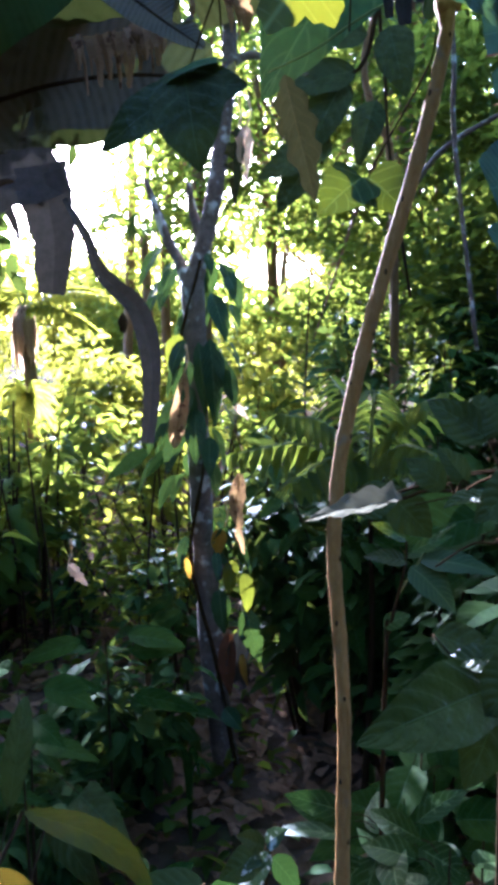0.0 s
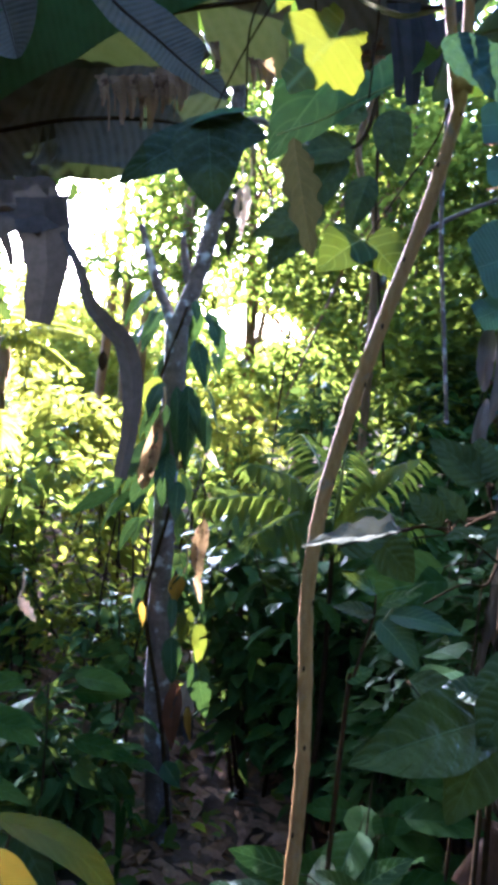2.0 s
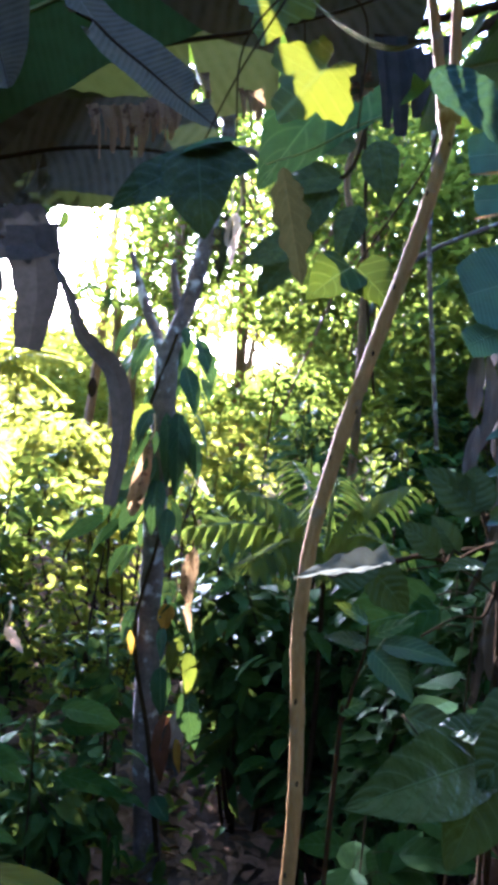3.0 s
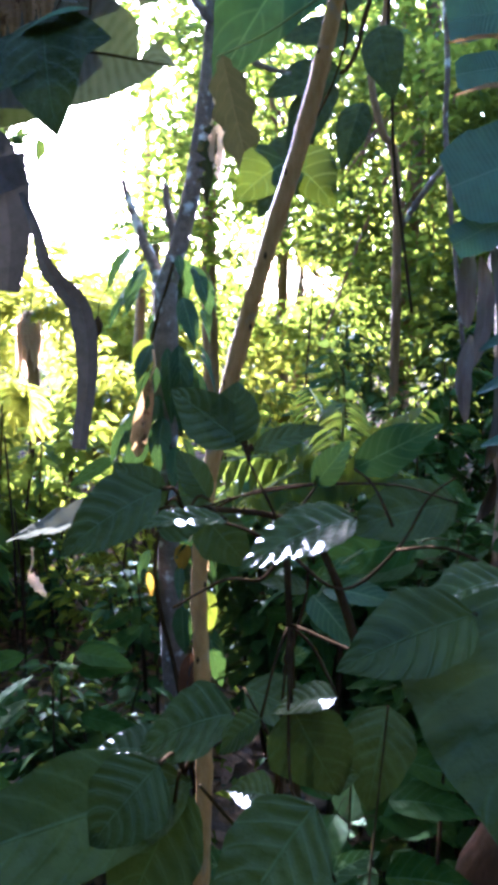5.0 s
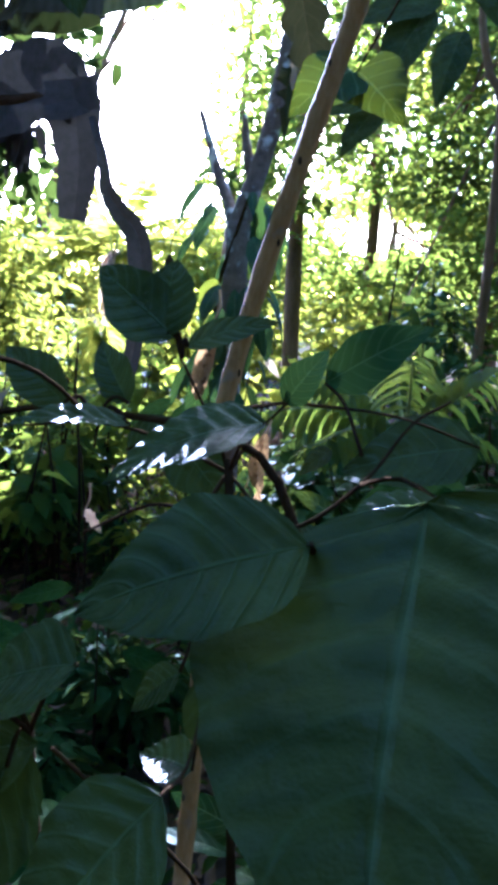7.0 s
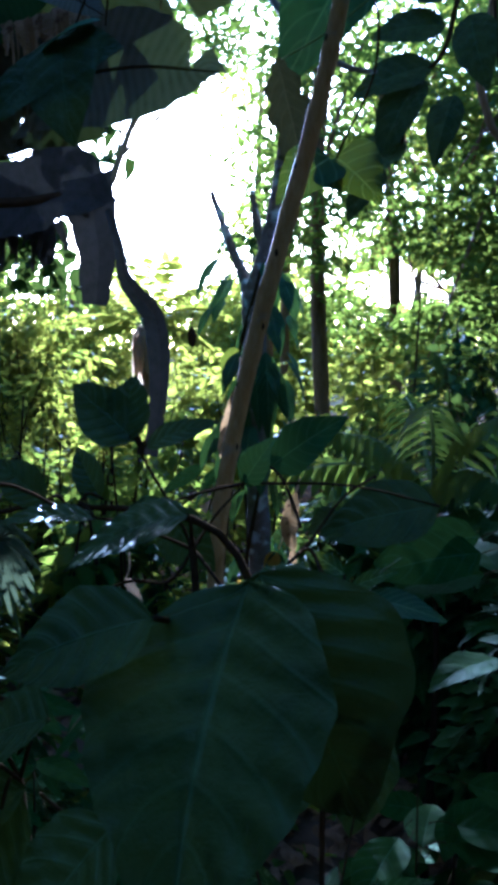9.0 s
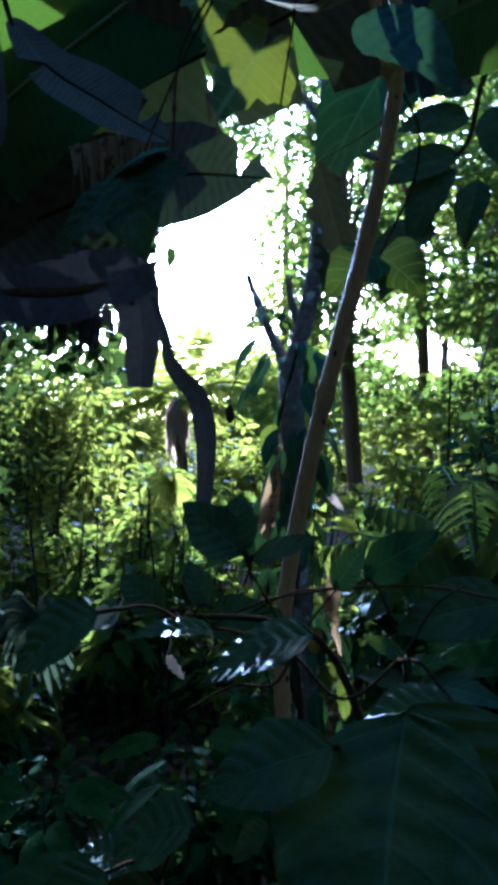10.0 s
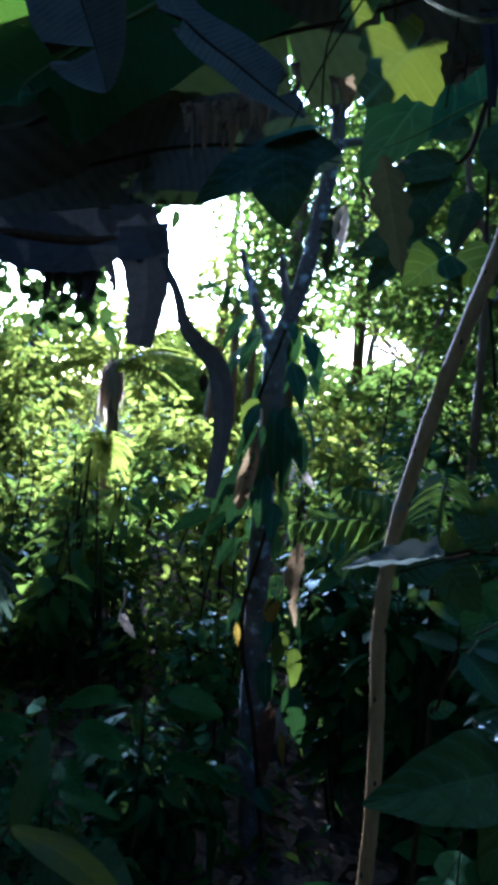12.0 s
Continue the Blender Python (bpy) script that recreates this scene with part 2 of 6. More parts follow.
M_SOIL = rough_material("forest_soil", ((0.3, (0.025, 0.017, 0.011)), (0.5, (0.06, 0.042, 0.028)), (0.7, (0.11, 0.08, 0.055))), 2.5, 35.0, 0.02, 0.95, gloss=0.0, patch=(0.04, 0.05, 0.02), patch_scale=1.7, patch_at=0.52)


# ---- building helpers ----
def rng_of(seed):
    return np.random.default_rng(seed)


def mesh_of(name, verts, faces, material, uvs=None, smooth=True):
    me = bpy.data.meshes.new(name)
    me.from_pydata(verts, [], faces)
    if uvs is not None:
        layer = me.uv_layers.new(name="uv")
        loops = np.empty(len(me.loops), dtype=np.int32)
        me.loops.foreach_get("vertex_index", loops)
        layer.data.foreach_set("uv", np.asarray(uvs, dtype=np.float32)[loops].ravel())
    if smooth:
        me.polygons.foreach_set("use_smooth", np.ones(len(me.polygons), dtype=bool))
    me.materials.append(material)
    me.update()
    return me


def part(name, me, parent, label="", kind=""):
    """Links a mesh as one part under a thing whose parts are given in world places."""
    ob = new(name, me)
    ob.parent = parent
    ob.matrix_parent_inverse = parent.matrix_basis.inverted() if parent.parent is None else (parent.parent.matrix_basis @ parent.matrix_parent_inverse @ parent.matrix_basis).inverted()
    return tagged(ob, label=label, kind=kind)


def thing(name, at, label, category, group="", kind=""):
    ob = new(name)
    ob.empty_display_size = 0.1
    ob.matrix_basis = Matrix.Translation(at)
    return tagged(ob, label, category, group, kind)


def smooth_line(points, steps=6):
    p = [np.array(q, dtype=float) for q in points]
    p = [2 * p[0] - p[1]] + p + [2 * p[-1] - p[-2]]
    out = []
    for i in range(1, len(p) - 2):
        for k in range(steps):
            t = k / steps
            out.append(0.5 * (2 * p[i] + (p[i + 1] - p[i - 1]) * t + (2 * p[i - 1] - 5 * p[i] + 4 * p[i + 1] - p[i + 2]) * t * t + (3 * p[i] - p[i - 1] - 3 * p[i + 1] + p[i + 2]) * t ** 3))
    out.append(p[-2])
    return np.array(out)


def tube(name, points, radii, material, sides=8, steps=6, lumps=0.0, seed=1, knots=0):
    """A tapered, slightly uneven limb along a line."""
    line = smooth_line(points, steps)
    n = len(line)
    r = np.interp(np.linspace(0, 1, n), np.linspace(0, 1, len(radii)), radii)
    g = rng_of(seed)
    r = r * (1 + lumps * g.uniform(-1, 1, n))
    if knots:
        for k in range(knots):
            i = int((k + 0.5 + g.uniform(-0.2, 0.2)) * n / knots)
            r[min(i, n - 1)] *= 1.12
    way = np.gradient(line, axis=0)
    way /= np.linalg.norm(way, axis=1)[:, None] + 1e-9
    ref = np.array([0.31, 0.9, 0.17])
    verts, faces = [], []
    for i in range(n):
        a = np.cross(way[i], ref)
        a /= np.linalg.norm(a)
        b = np.cross(way[i], a)
        for s in range(sides):
            th = 2 * math.pi * s / sides
            verts.append(line[i] + r[i] * (1 + lumps * g.uniform(-0.6, 0.6)) * (math.cos(th) * a + math.sin(th) * b))
    for i in range(n - 1):
        for s in range(sides):
            t = (s + 1) % sides
            faces.append((i * sides + s, i * sides + t, (i + 1) * sides + t, (i + 1) * sides + s))
    faces.append(tuple(range(sides))[::-1])
    faces.append(tuple((n - 1) * sides + s for s in range(sides)))
    return mesh_of(name, [tuple(v) for v in verts], faces, material)


OUTLINES = {
    "ovate": lambda v: (math.sin(math.pi * v ** 0.75) ** 0.85) * (1.05 - 0.25 * v),
    "long": lambda v: math.sin(math.pi * min(1, v * 0.97 + 0.02)) ** 0.6,
    "heart": lambda v: (1.0 if v < 0.12 else 1.0 - ((v - 0.12) / 0.88) ** 1.6) * (0.75 + 0.25 * min(1, v / 0.12)) * (1 if v < 0.995 else 0.02),
    "banana": lambda v: min(1.0, (v * 7 + 0.05)) ** 0.6 * (1.0 - max(0.0, (v - 0.72) / 0.28) ** 2.2 * 0.97),
    "lobed": lambda v: (math.sin(math.pi * v ** 0.8) ** 0.8) * (0.82 + 0.18 * math.cos(v * 29)),
    "flap": lambda v: 1.0 - 0.5 * v ** 2,
    "panel": lambda v: 0.96 + 0.04 * math.cos(9 * v) if v < 0.93 else 0.9 - 2.2 * (v - 0.93),
    "rope": lambda v: min(1.0, 0.3 + 1.3 * v) * (1.0 - 0.45 * max(0.0, v - 0.7) / 0.3),
    "strip": lambda v: 0.55 + 0.45 * math.cos(v * 2.2),
}


def blade(name, spine, width, facing, material, outline="ovate", fold=0.15, ripple=0.0, ripples=8, cols=6, rows=16, tears=0, ragged=0.0, seed=1, curl=0.0):
    """One leaf: a line from its base to its tip, its greatest width, the way its upper side faces.
    fold lifts both halves from the midrib, ripple waves them between side veins, tears split a half down to the midrib."""
    g = rng_of(seed)
    line = smooth_line(spine, max(2, rows // max(1, len(spine) - 1))) if len(spine) > 2 else np.linspace(spine[0], spine[1], rows + 1)
    if len(spine) == 2:
        v = np.linspace(0, 1, len(line))[:, None]
        length = np.linalg.norm(line[-1] - line[0])
        f = np.array(facing, dtype=float) / np.linalg.norm(facing)
        line = line + f * (0.32 * length * (v - v * v)) * (1 if curl == 0 else curl)
    n = len(line)
    way = np.gradient(line, axis=0)
    way /= np.linalg.norm(way, axis=1)[:, None] + 1e-9
    cut = {(int(g.integers(2, n - 2)), int(g.integers(0, 2))): g.uniform(0.012, 0.035) for _ in range(tears)}
    verts, uvs, faces = [], [], []
    f = np.array(facing, dtype=float)
    half = cols // 2
    idx = {}
    for side in (0, 1):
        slide = 0.0
        for i in range(n):
            v = i / (n - 1)
            up = f - way[i] * np.dot(f, way[i])
            up /= np.linalg.norm(up) + 1e-9
            across = np.cross(way[i], up)
            w = 0.5 * width * OUTLINES[outline](v)
            w *= 1 + 0.05 * math.sin(8 * v + seed + 2 * side) + 0.03 * math.sin(21 * v + 2 * seed + side)
            if ragged:
                w *= 1 - ragged * g.uniform(0, 1)
            copies = 2 if (i, side) in cut else 1
            for c in range(copies):
                gap = cut.get((i, side), 0) * (c - 0.5) if copies == 2 else 0
                sag = slide + (0.06 * g.uniform(-1, 1) if copies == 2 else 0)
                slide = sag if copies == 2 else slide * 0.9
                for k in range(half + 1):
                    u = k / half
                    wave = ripple * width * math.sin((v - 0.15 * u) * ripples * 2 * math.pi) * u * (1.2 - u)
                    p = line[i] + across * (u * w * (1 if side else -1)) + up * (fold * u * w + wave + sag * u * u * width * 2) + way[i] * gap * u * 2
                    idx[(side, i, c, k)] = len(verts)
                    verts.append(tuple(p))
                    uvs.append((0.5 + 0.5 * u * (1 if side else -1), v))
                if copies == 1:
                    for k in range(half + 1):
                        idx[(side, i, 1, k)] = idx[(side, i, 0, k)]
    for side in (0, 1):
        for i in range(n - 1):
            for k in range(half):
                q = (idx[(side, i, 1, k)], idx[(side, i, 1, k + 1)], idx[(side, i + 1, 0, k + 1)], idx[(side, i + 1, 0, k)])
                faces.append(q if side else q[::-1])
    return mesh_of(name, verts, faces, material, uvs)


def palmate(name, base, tip, facing, material, lobes=5, seed=1):
    """A broad lobed and toothed leaf, like that of a vine, spread round the end of its stalk."""
    g = rng_of(seed)
    base, tip = np.array(base, dtype=float), np.array(tip, dtype=float)
    way = tip - base
    length = np.linalg.norm(way)
    way /= length
    up = np.array(facing, dtype=float)
    up -= way * np.dot(up, way)
    up /= np.linalg.norm(up)
    across = np.cross(way, up)
    seg, rings = 72, 6
    verts, uvs, faces = [tuple(base + way * 0.22 * length)], [(0.5, 0.22)], []
    phase = g.uniform(0, 6)
    for r in range(1, rings + 1):
        for s in range(seg):
            th = 2 * math.pi * s / seg
            lobe = 0.84 + 0.16 * math.cos(lobes * th) + 0.045 * math.cos(18 * th + phase)
            size = (0.56 + 0.22 * math.cos(th)) * (0.35 if abs(th - math.pi) < 0.18 else 1.0)
            q = r / rings * lobe * size * length
            a, b = q * math.cos(th), q * math.sin(th)
            lift = 0.05 * length * math.sin(3 * th + phase) * (r / rings) ** 2 - 0.12 * a * a / length
            verts.append(tuple(base + way * (0.22 * length + a) + across * b + up * lift))
            uvs.append((0.5 + 0.5 * b / length, 0.22 + a / length))
    for s in range(seg):
        t = (s + 1) % seg
        faces.append((0, 1 + s, 1 + t))
        for r in range(rings - 1):
            i = 1 + r * seg
            faces.append((i + s, i + seg + s, i + seg + t, i + t))
    return mesh_of(name, verts, faces, material, uvs)


T5 = np.array([(0, 0, 0), (0.42, -0.5, 0.1), (0.5, 0, -0.02), (0.42, 0.5, 0.1), (1, 0, -0.12)])
F5 = np.array([(0, 1, 2), (0, 2, 3), (1, 4, 2), (2, 4, 3)])
T8 = np.array([(0, 0, 0), (0.22, -0.4, 0.09), (0.25, 0, 0.02), (0.22, 0.4, 0.09), (0.6, -0.42, 0.05), (0.6, 0, -0.02), (0.6, 0.42, 0.05), (1, 0, -0.16)])
F8 = np.array([(0, 1, 2), (0, 2, 3), (1, 4, 5), (1, 5, 2), (2, 5, 6), (2, 6, 3), (4, 7, 5), (5, 7, 6)])


def leaf_cloud(name, pos, way, up, length, width, material, fine=False):
    """Very many small leaves in one mesh: each has its own place, direction, upper side and size."""
    T, F = (T8, F8) if fine else (T5, F5)
    n = len(pos)
    way = way / (np.linalg.norm(way, axis=1)[:, None] + 1e-9)
    side = np.cross(way, up)
    side /= np.linalg.norm(side, axis=1)[:, None] + 1e-9
    nor = np.cross(side, way)
    L, Wd = np.broadcast_to(length, n)[:, None, None], np.broadcast_to(width, n)[:, None, None]
    v = pos[:, None, :] + way[:, None, :] * T[None, :, 0:1] * L + side[:, None, :] * T[None, :, 1:2] * Wd + nor[:, None, :] * T[None, :, 2:3] * L
    f = F[None] + (np.arange(n) * len(T))[:, None, None]
    v, f = v.reshape(-1, 3), f.reshape(-1, 3)
    me = bpy.data.meshes.new(name)
    me.vertices.add(len(v))
    me.vertices.foreach_set("co", v.astype(np.float32).ravel())
    me.loops.add(f.size)
    me.loops.foreach_set("vertex_index", f.astype(np.int32).ravel())
    me.polygons.add(len(f))
    me.polygons.foreach_set("loop_start", (np.arange(len(f)) * 3).astype(np.int32))
    layer = me.uv_layers.new(name="uv")
    uv = np.stack([T[:, 1] + 0.5, T[:, 0]], axis=1)
    layer.data.foreach_set("uv", np.tile(uv[F].reshape(-1, 2), (n, 1)).astype(np.float32).ravel())
    me.materials.append(material)
    me.update(calc_edges=True)
    me.validate()
    return me


def random_ways(g, n, down=0.3):
    w = g.normal(size=(n, 3))
    w[:, 2] = w[:, 2] * 0.5 - down
    return w


def random_ups(g, n, spread=0.6):
    u = g.normal(size=(n, 3)) * spread
    u[:, 2] += 1.0
    return u


def crown_leaves(g, centre, radii, clumps, per, spread):
    """Places for leaves in uneven clumps inside an ellipsoid, thinner towards its middle."""
    c = g.normal(size=(clumps, 3))
    c /= np.linalg.norm(c, axis=1)[:, None]
    c *= g.uniform(0.35, 1.0, clumps)[:, None] ** 0.6
    c = np.array(centre) + c * np.array(radii)
    p = np.repeat(c, per, axis=0) + g.normal(size=(clumps * per, 3)) * spread * np.array([1, 1, 0.7])
    return p, c


# ---- ground ----
def ground_height(x, y):
    near = np.exp(-((x - 0.2) ** 2 + (y - 2.0) ** 2) / 60.0)
    return near * (0.05 * np.sin(x * 1.9 + 0.6) * np.cos(y * 1.3) + 0.03 * np.sin(x * 4.1 + y * 3.3))


def build_ground():
    s = np.concatenate([-np.geomspace(900, 9, 22), np.linspace(-8.5, 8.5, 110), np.geomspace(9, 900, 22)])
    xs, ys = np.meshgrid(s, s + 3.0)
    zs = ground_height(xs, ys) + rng_of(5).normal(size=xs.shape) * 0.008 * (np.abs(xs) < 8) * (np.abs(ys - 3) < 8)
    k = len(s)
    verts = np.stack([xs, ys, zs], axis=2).reshape(-1, 3)
    i = np.arange(k * k).reshape(k, k)
    faces = np.stack([i[:-1, :-1], i[:-1, 1:], i[1:, 1:], i[1:, :-1]], axis=2).reshape(-1, 4)
    ob = new("ground", mesh_of("ground", verts.tolist(), faces.tolist(), M_SOIL))
    tagged(ob, "dark damp forest soil under leaf litter", "ground", kind="structure")


build_ground()


def build_litter():
    g = rng_of(11)
    n = 15000
    x, y = g.normal(size=n) * 2.6, 2.0 + g.normal(size=n) * 3.0
    p = np.stack([x, y, ground_height(x, y) + g.uniform(0.005, 0.035, n)], axis=1)
    w = g.normal(size=(n, 3)) * np.array([1, 1, 0.15])
    me = leaf_cloud("leaf_litter", p, w, random_ups(g, n, 0.25), g.uniform(0.06, 0.17, n), g.uniform(0.03, 0.075, n), M_LITTER, True)
    tagged(new("leaf_litter", me), "brown fallen leaves lying on the forest floor", "leaf litter", kind="stuff")


build_litter()


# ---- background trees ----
def in_view_gap(p):
    """A ragged low opening to the sky behind the forked tree: a cone from the camera's mean place, cut through all
    crowns to fit its view.
    """
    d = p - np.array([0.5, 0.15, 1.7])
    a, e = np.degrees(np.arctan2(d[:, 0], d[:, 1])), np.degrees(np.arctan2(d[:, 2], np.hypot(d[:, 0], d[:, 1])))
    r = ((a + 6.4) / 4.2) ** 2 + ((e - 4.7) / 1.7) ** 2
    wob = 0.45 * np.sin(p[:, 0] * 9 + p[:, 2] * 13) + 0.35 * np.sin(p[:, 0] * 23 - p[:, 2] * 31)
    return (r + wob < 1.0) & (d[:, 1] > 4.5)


def build_tree(name, x, y, lean, height, r, crowns, leaf, material, label, seed, group="", bark=None, limbs=5, bottom=0.0):
    """crowns: (centre offset from the base, radii, clumps, leaves each, spread)."""
    g = rng_of(seed)
    t = thing(name, (x, y, 0), label, "tree", group)
    top = (x + lean[0], y + lean[1], height)
    mid = (x + lean[0] * 0.35 + g.uniform(-0.12, 0.12), y + lean[1] * 0.35, height * 0.5)
    part("trunk", tube("trunk", [(x, y, -0.15), mid, top], [r * 1.25, r, r * 0.45], bark or M_BROWN_BARK, 9, 8, 0.06, seed), t)
    pos = []
    for k, (off, rad, clumps, per, spread) in enumerate(crowns):
        centre = np.array([x, y, 0]) + np.array(off)
        p, c = crown_leaves(g, centre, rad, clumps, per, spread)
        pos.append(p)
        for j in range(min(limbs, len(c))):
            end = c[j]
            start = np.array(mid) + (np.array(top) - np.array(mid)) * g.uniform(0.05, 0.95)
            bend = (start + end) / 2 + np.array([0, 0, 0.15])
            part("limb", tube("limb", [start, bend, end], [r * 0.4, r * 0.25, r * 0.08], bark or M_BROWN_BARK, 6, 4, 0.05, seed + j), t)
    p = np.concatenate(pos)
    p = p[(p[:, 2] > bottom) & ~in_view_gap(p)]
    n = len(p)
    me = leaf_cloud("crown", p, random_ways(g, n), random_ups(g, n), g.uniform(0.7, 1.3, n) * leaf, g.uniform(0.7, 1.2, n) * leaf * 0.5, material)
    part("crown", me, t, kind="stuff")
    return t


BACK = "trees of the forest edge"
build_tree("forest_tree", -0.55, 8.6, (-0.3, 0.1), 5.2, 0.07, [((0.2, 0, 3.9), (1.1, 1.0, 1.6), 90, 32, 0.2), ((0.3, 0, 2.0), (1.2, 0.8, 0.55), 50, 28, 0.17)], 0.13, M_CROWN, "slender tree with small sunlit leaves behind the clearing", 21, BACK)
build_tree("forest_tree", 0.75, 7.4, (0.2, 0), 6.0, 0.08, [((0, 0, 3.6), (1.05, 1.0, 1.7), 145, 32, 0.2), ((-0.3, -0.5, 1.9), (1.0, 0.8, 0.7), 60, 30, 0.18)], 0.13, M_CROWN, "leafy forest tree with backlit yellow-green leaves", 22, BACK)
build_tree("forest_tree", 1.7, 6.2, (0.1, 0), 5.5, 0.07, [((0, 0, 3.1), (0.9, 0.9, 1.7), 155, 34, 0.19), ((-0.1, -0.3, 1.6), (0.8, 0.7, 0.8), 60, 32, 0.18)], 0.13, M_CROWN, "leafy forest tree with dense dark green crown", 23, BACK)
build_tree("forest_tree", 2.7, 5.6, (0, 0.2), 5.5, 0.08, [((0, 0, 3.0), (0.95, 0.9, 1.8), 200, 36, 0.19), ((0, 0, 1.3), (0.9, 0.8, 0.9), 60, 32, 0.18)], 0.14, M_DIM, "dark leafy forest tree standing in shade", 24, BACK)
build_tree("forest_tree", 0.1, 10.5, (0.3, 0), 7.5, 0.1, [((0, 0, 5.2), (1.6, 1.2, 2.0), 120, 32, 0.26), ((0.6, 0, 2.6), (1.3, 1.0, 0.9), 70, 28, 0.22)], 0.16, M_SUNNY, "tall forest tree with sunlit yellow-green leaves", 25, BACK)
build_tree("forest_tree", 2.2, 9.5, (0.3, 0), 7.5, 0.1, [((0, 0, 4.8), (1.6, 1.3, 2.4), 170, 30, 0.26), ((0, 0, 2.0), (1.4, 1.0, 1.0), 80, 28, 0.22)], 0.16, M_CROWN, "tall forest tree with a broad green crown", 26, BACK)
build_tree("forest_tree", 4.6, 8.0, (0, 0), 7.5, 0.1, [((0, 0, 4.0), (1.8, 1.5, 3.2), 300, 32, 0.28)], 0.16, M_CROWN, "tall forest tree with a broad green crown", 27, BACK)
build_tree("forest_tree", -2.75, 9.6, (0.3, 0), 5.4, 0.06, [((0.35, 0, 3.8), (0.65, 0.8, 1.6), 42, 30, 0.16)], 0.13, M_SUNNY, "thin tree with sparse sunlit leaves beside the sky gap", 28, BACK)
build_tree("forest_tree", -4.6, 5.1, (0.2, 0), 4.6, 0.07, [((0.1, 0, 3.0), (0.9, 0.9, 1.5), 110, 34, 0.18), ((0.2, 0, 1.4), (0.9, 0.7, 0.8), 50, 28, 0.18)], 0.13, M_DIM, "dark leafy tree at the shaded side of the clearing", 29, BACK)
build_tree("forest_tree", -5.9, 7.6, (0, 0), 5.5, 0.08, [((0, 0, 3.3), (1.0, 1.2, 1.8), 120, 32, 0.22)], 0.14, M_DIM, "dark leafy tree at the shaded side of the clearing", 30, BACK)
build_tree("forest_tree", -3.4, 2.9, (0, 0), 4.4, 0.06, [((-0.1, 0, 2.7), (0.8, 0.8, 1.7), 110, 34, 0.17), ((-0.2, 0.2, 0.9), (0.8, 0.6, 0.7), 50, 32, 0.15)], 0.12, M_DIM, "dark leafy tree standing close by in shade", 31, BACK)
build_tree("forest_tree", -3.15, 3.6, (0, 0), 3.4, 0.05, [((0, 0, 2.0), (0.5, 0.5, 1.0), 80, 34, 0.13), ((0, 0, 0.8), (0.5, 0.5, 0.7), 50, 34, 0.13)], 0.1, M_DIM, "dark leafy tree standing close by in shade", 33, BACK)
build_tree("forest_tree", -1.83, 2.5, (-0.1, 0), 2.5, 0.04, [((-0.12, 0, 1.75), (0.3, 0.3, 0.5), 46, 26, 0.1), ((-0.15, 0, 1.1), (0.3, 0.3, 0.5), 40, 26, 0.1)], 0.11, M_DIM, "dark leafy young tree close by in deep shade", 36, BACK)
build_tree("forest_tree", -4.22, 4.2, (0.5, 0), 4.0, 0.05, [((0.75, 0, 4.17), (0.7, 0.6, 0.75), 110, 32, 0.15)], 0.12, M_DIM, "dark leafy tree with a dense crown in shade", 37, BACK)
build_tree("forest_tree", -1.05, 7.4, (-0.1, 0), 5.4, 0.07, [((-0.1, 0, 3.7), (0.75, 0.8, 1.7), 95, 30, 0.18)], 0.13, M_CROWN, "slender tree with small sunlit leaves behind the clearing", 32, BACK)
build_tree("forest_tree", -1.75, 8.4, (0.25, 0), 5.0, 0.05, [((0.3, 0, 4.1), (0.5, 0.6, 1.2), 26, 22, 0.13), ((0.15, 0, 2.6), (0.4, 0.5, 0.7), 14, 20, 0.12)], 0.11, M_SHRUB, "thin tree with sparse airy leaves beside the sky gap", 34, BACK)
# Added tree: its crown is there to dim sun on the banana leaves.
build_tree("forest_tree", -5.6, 9.2, (1.9, 0), 5.5, 0.07, [((1.95, 0, 5.65), (1.4, 0.8, 0.62), 70, 30, 0.17)], 0.14, M_CROWN, "added leaning tree above the sky gap, dimming sun on the overhead leaves", 35, BACK)
# Added crowns, mostly out of view, that block skylight from above and behind.
for k, (x, y, z, rx, rz) in enumerate(((-2.8, -1.6, 4.6, 2.0, 1.5), (2.6, -1.4, 4.4, 2.0, 1.6), (3.4, 2.2, 4.6, 1.8, 1.6), (-3.6, 1.2, 5.2, 1.7, 1.3), (0.4, 1.0, 5.6, 2.2, 1.0), (1.2, 4.0, 6.0, 2.0, 1.1), (-1.2, 3.2, 5.8, 1.7, 0.8), (-2.7, 3.5, 4.7, 1.4, 0.9), (-4.5, -3.5, 3.6, 2.0, 2.4), (4.6, -3.5, 3.6, 2.0, 2.4), (0.0, -7.5, 3.6, 3.0, 2.6), (5.6, 0.8, 3.2, 1.6, 2.6), (-5.8, 1.2, 3.0, 1.6, 2.2))):
    tx, ty = x + (1.9 if abs(x) < 1.5 and y > 0 else 0.0), y - (0.3 if y > 0 else 0.0)
    if k == 4:
        tx, ty = 1.9, -0.4
    if k == 6:
        tx, ty = -3.0, 1.6
    if k == 7:
        tx, ty = -3.4, 2.2
    build_tree("added_canopy_tree", tx, ty, (x - tx, y - ty), z, 0.1, [((x - tx, y - ty, z), (rx, rx, rz), 70 if k in (4, 5, 6, 7) else 200 if y < 0 else 110, 30, 0.3)], 0.21, M_CROWN, "added tree, mostly out of view, whose crown keeps skylight off the plants", 60 + k, "canopy trees", limbs=6)
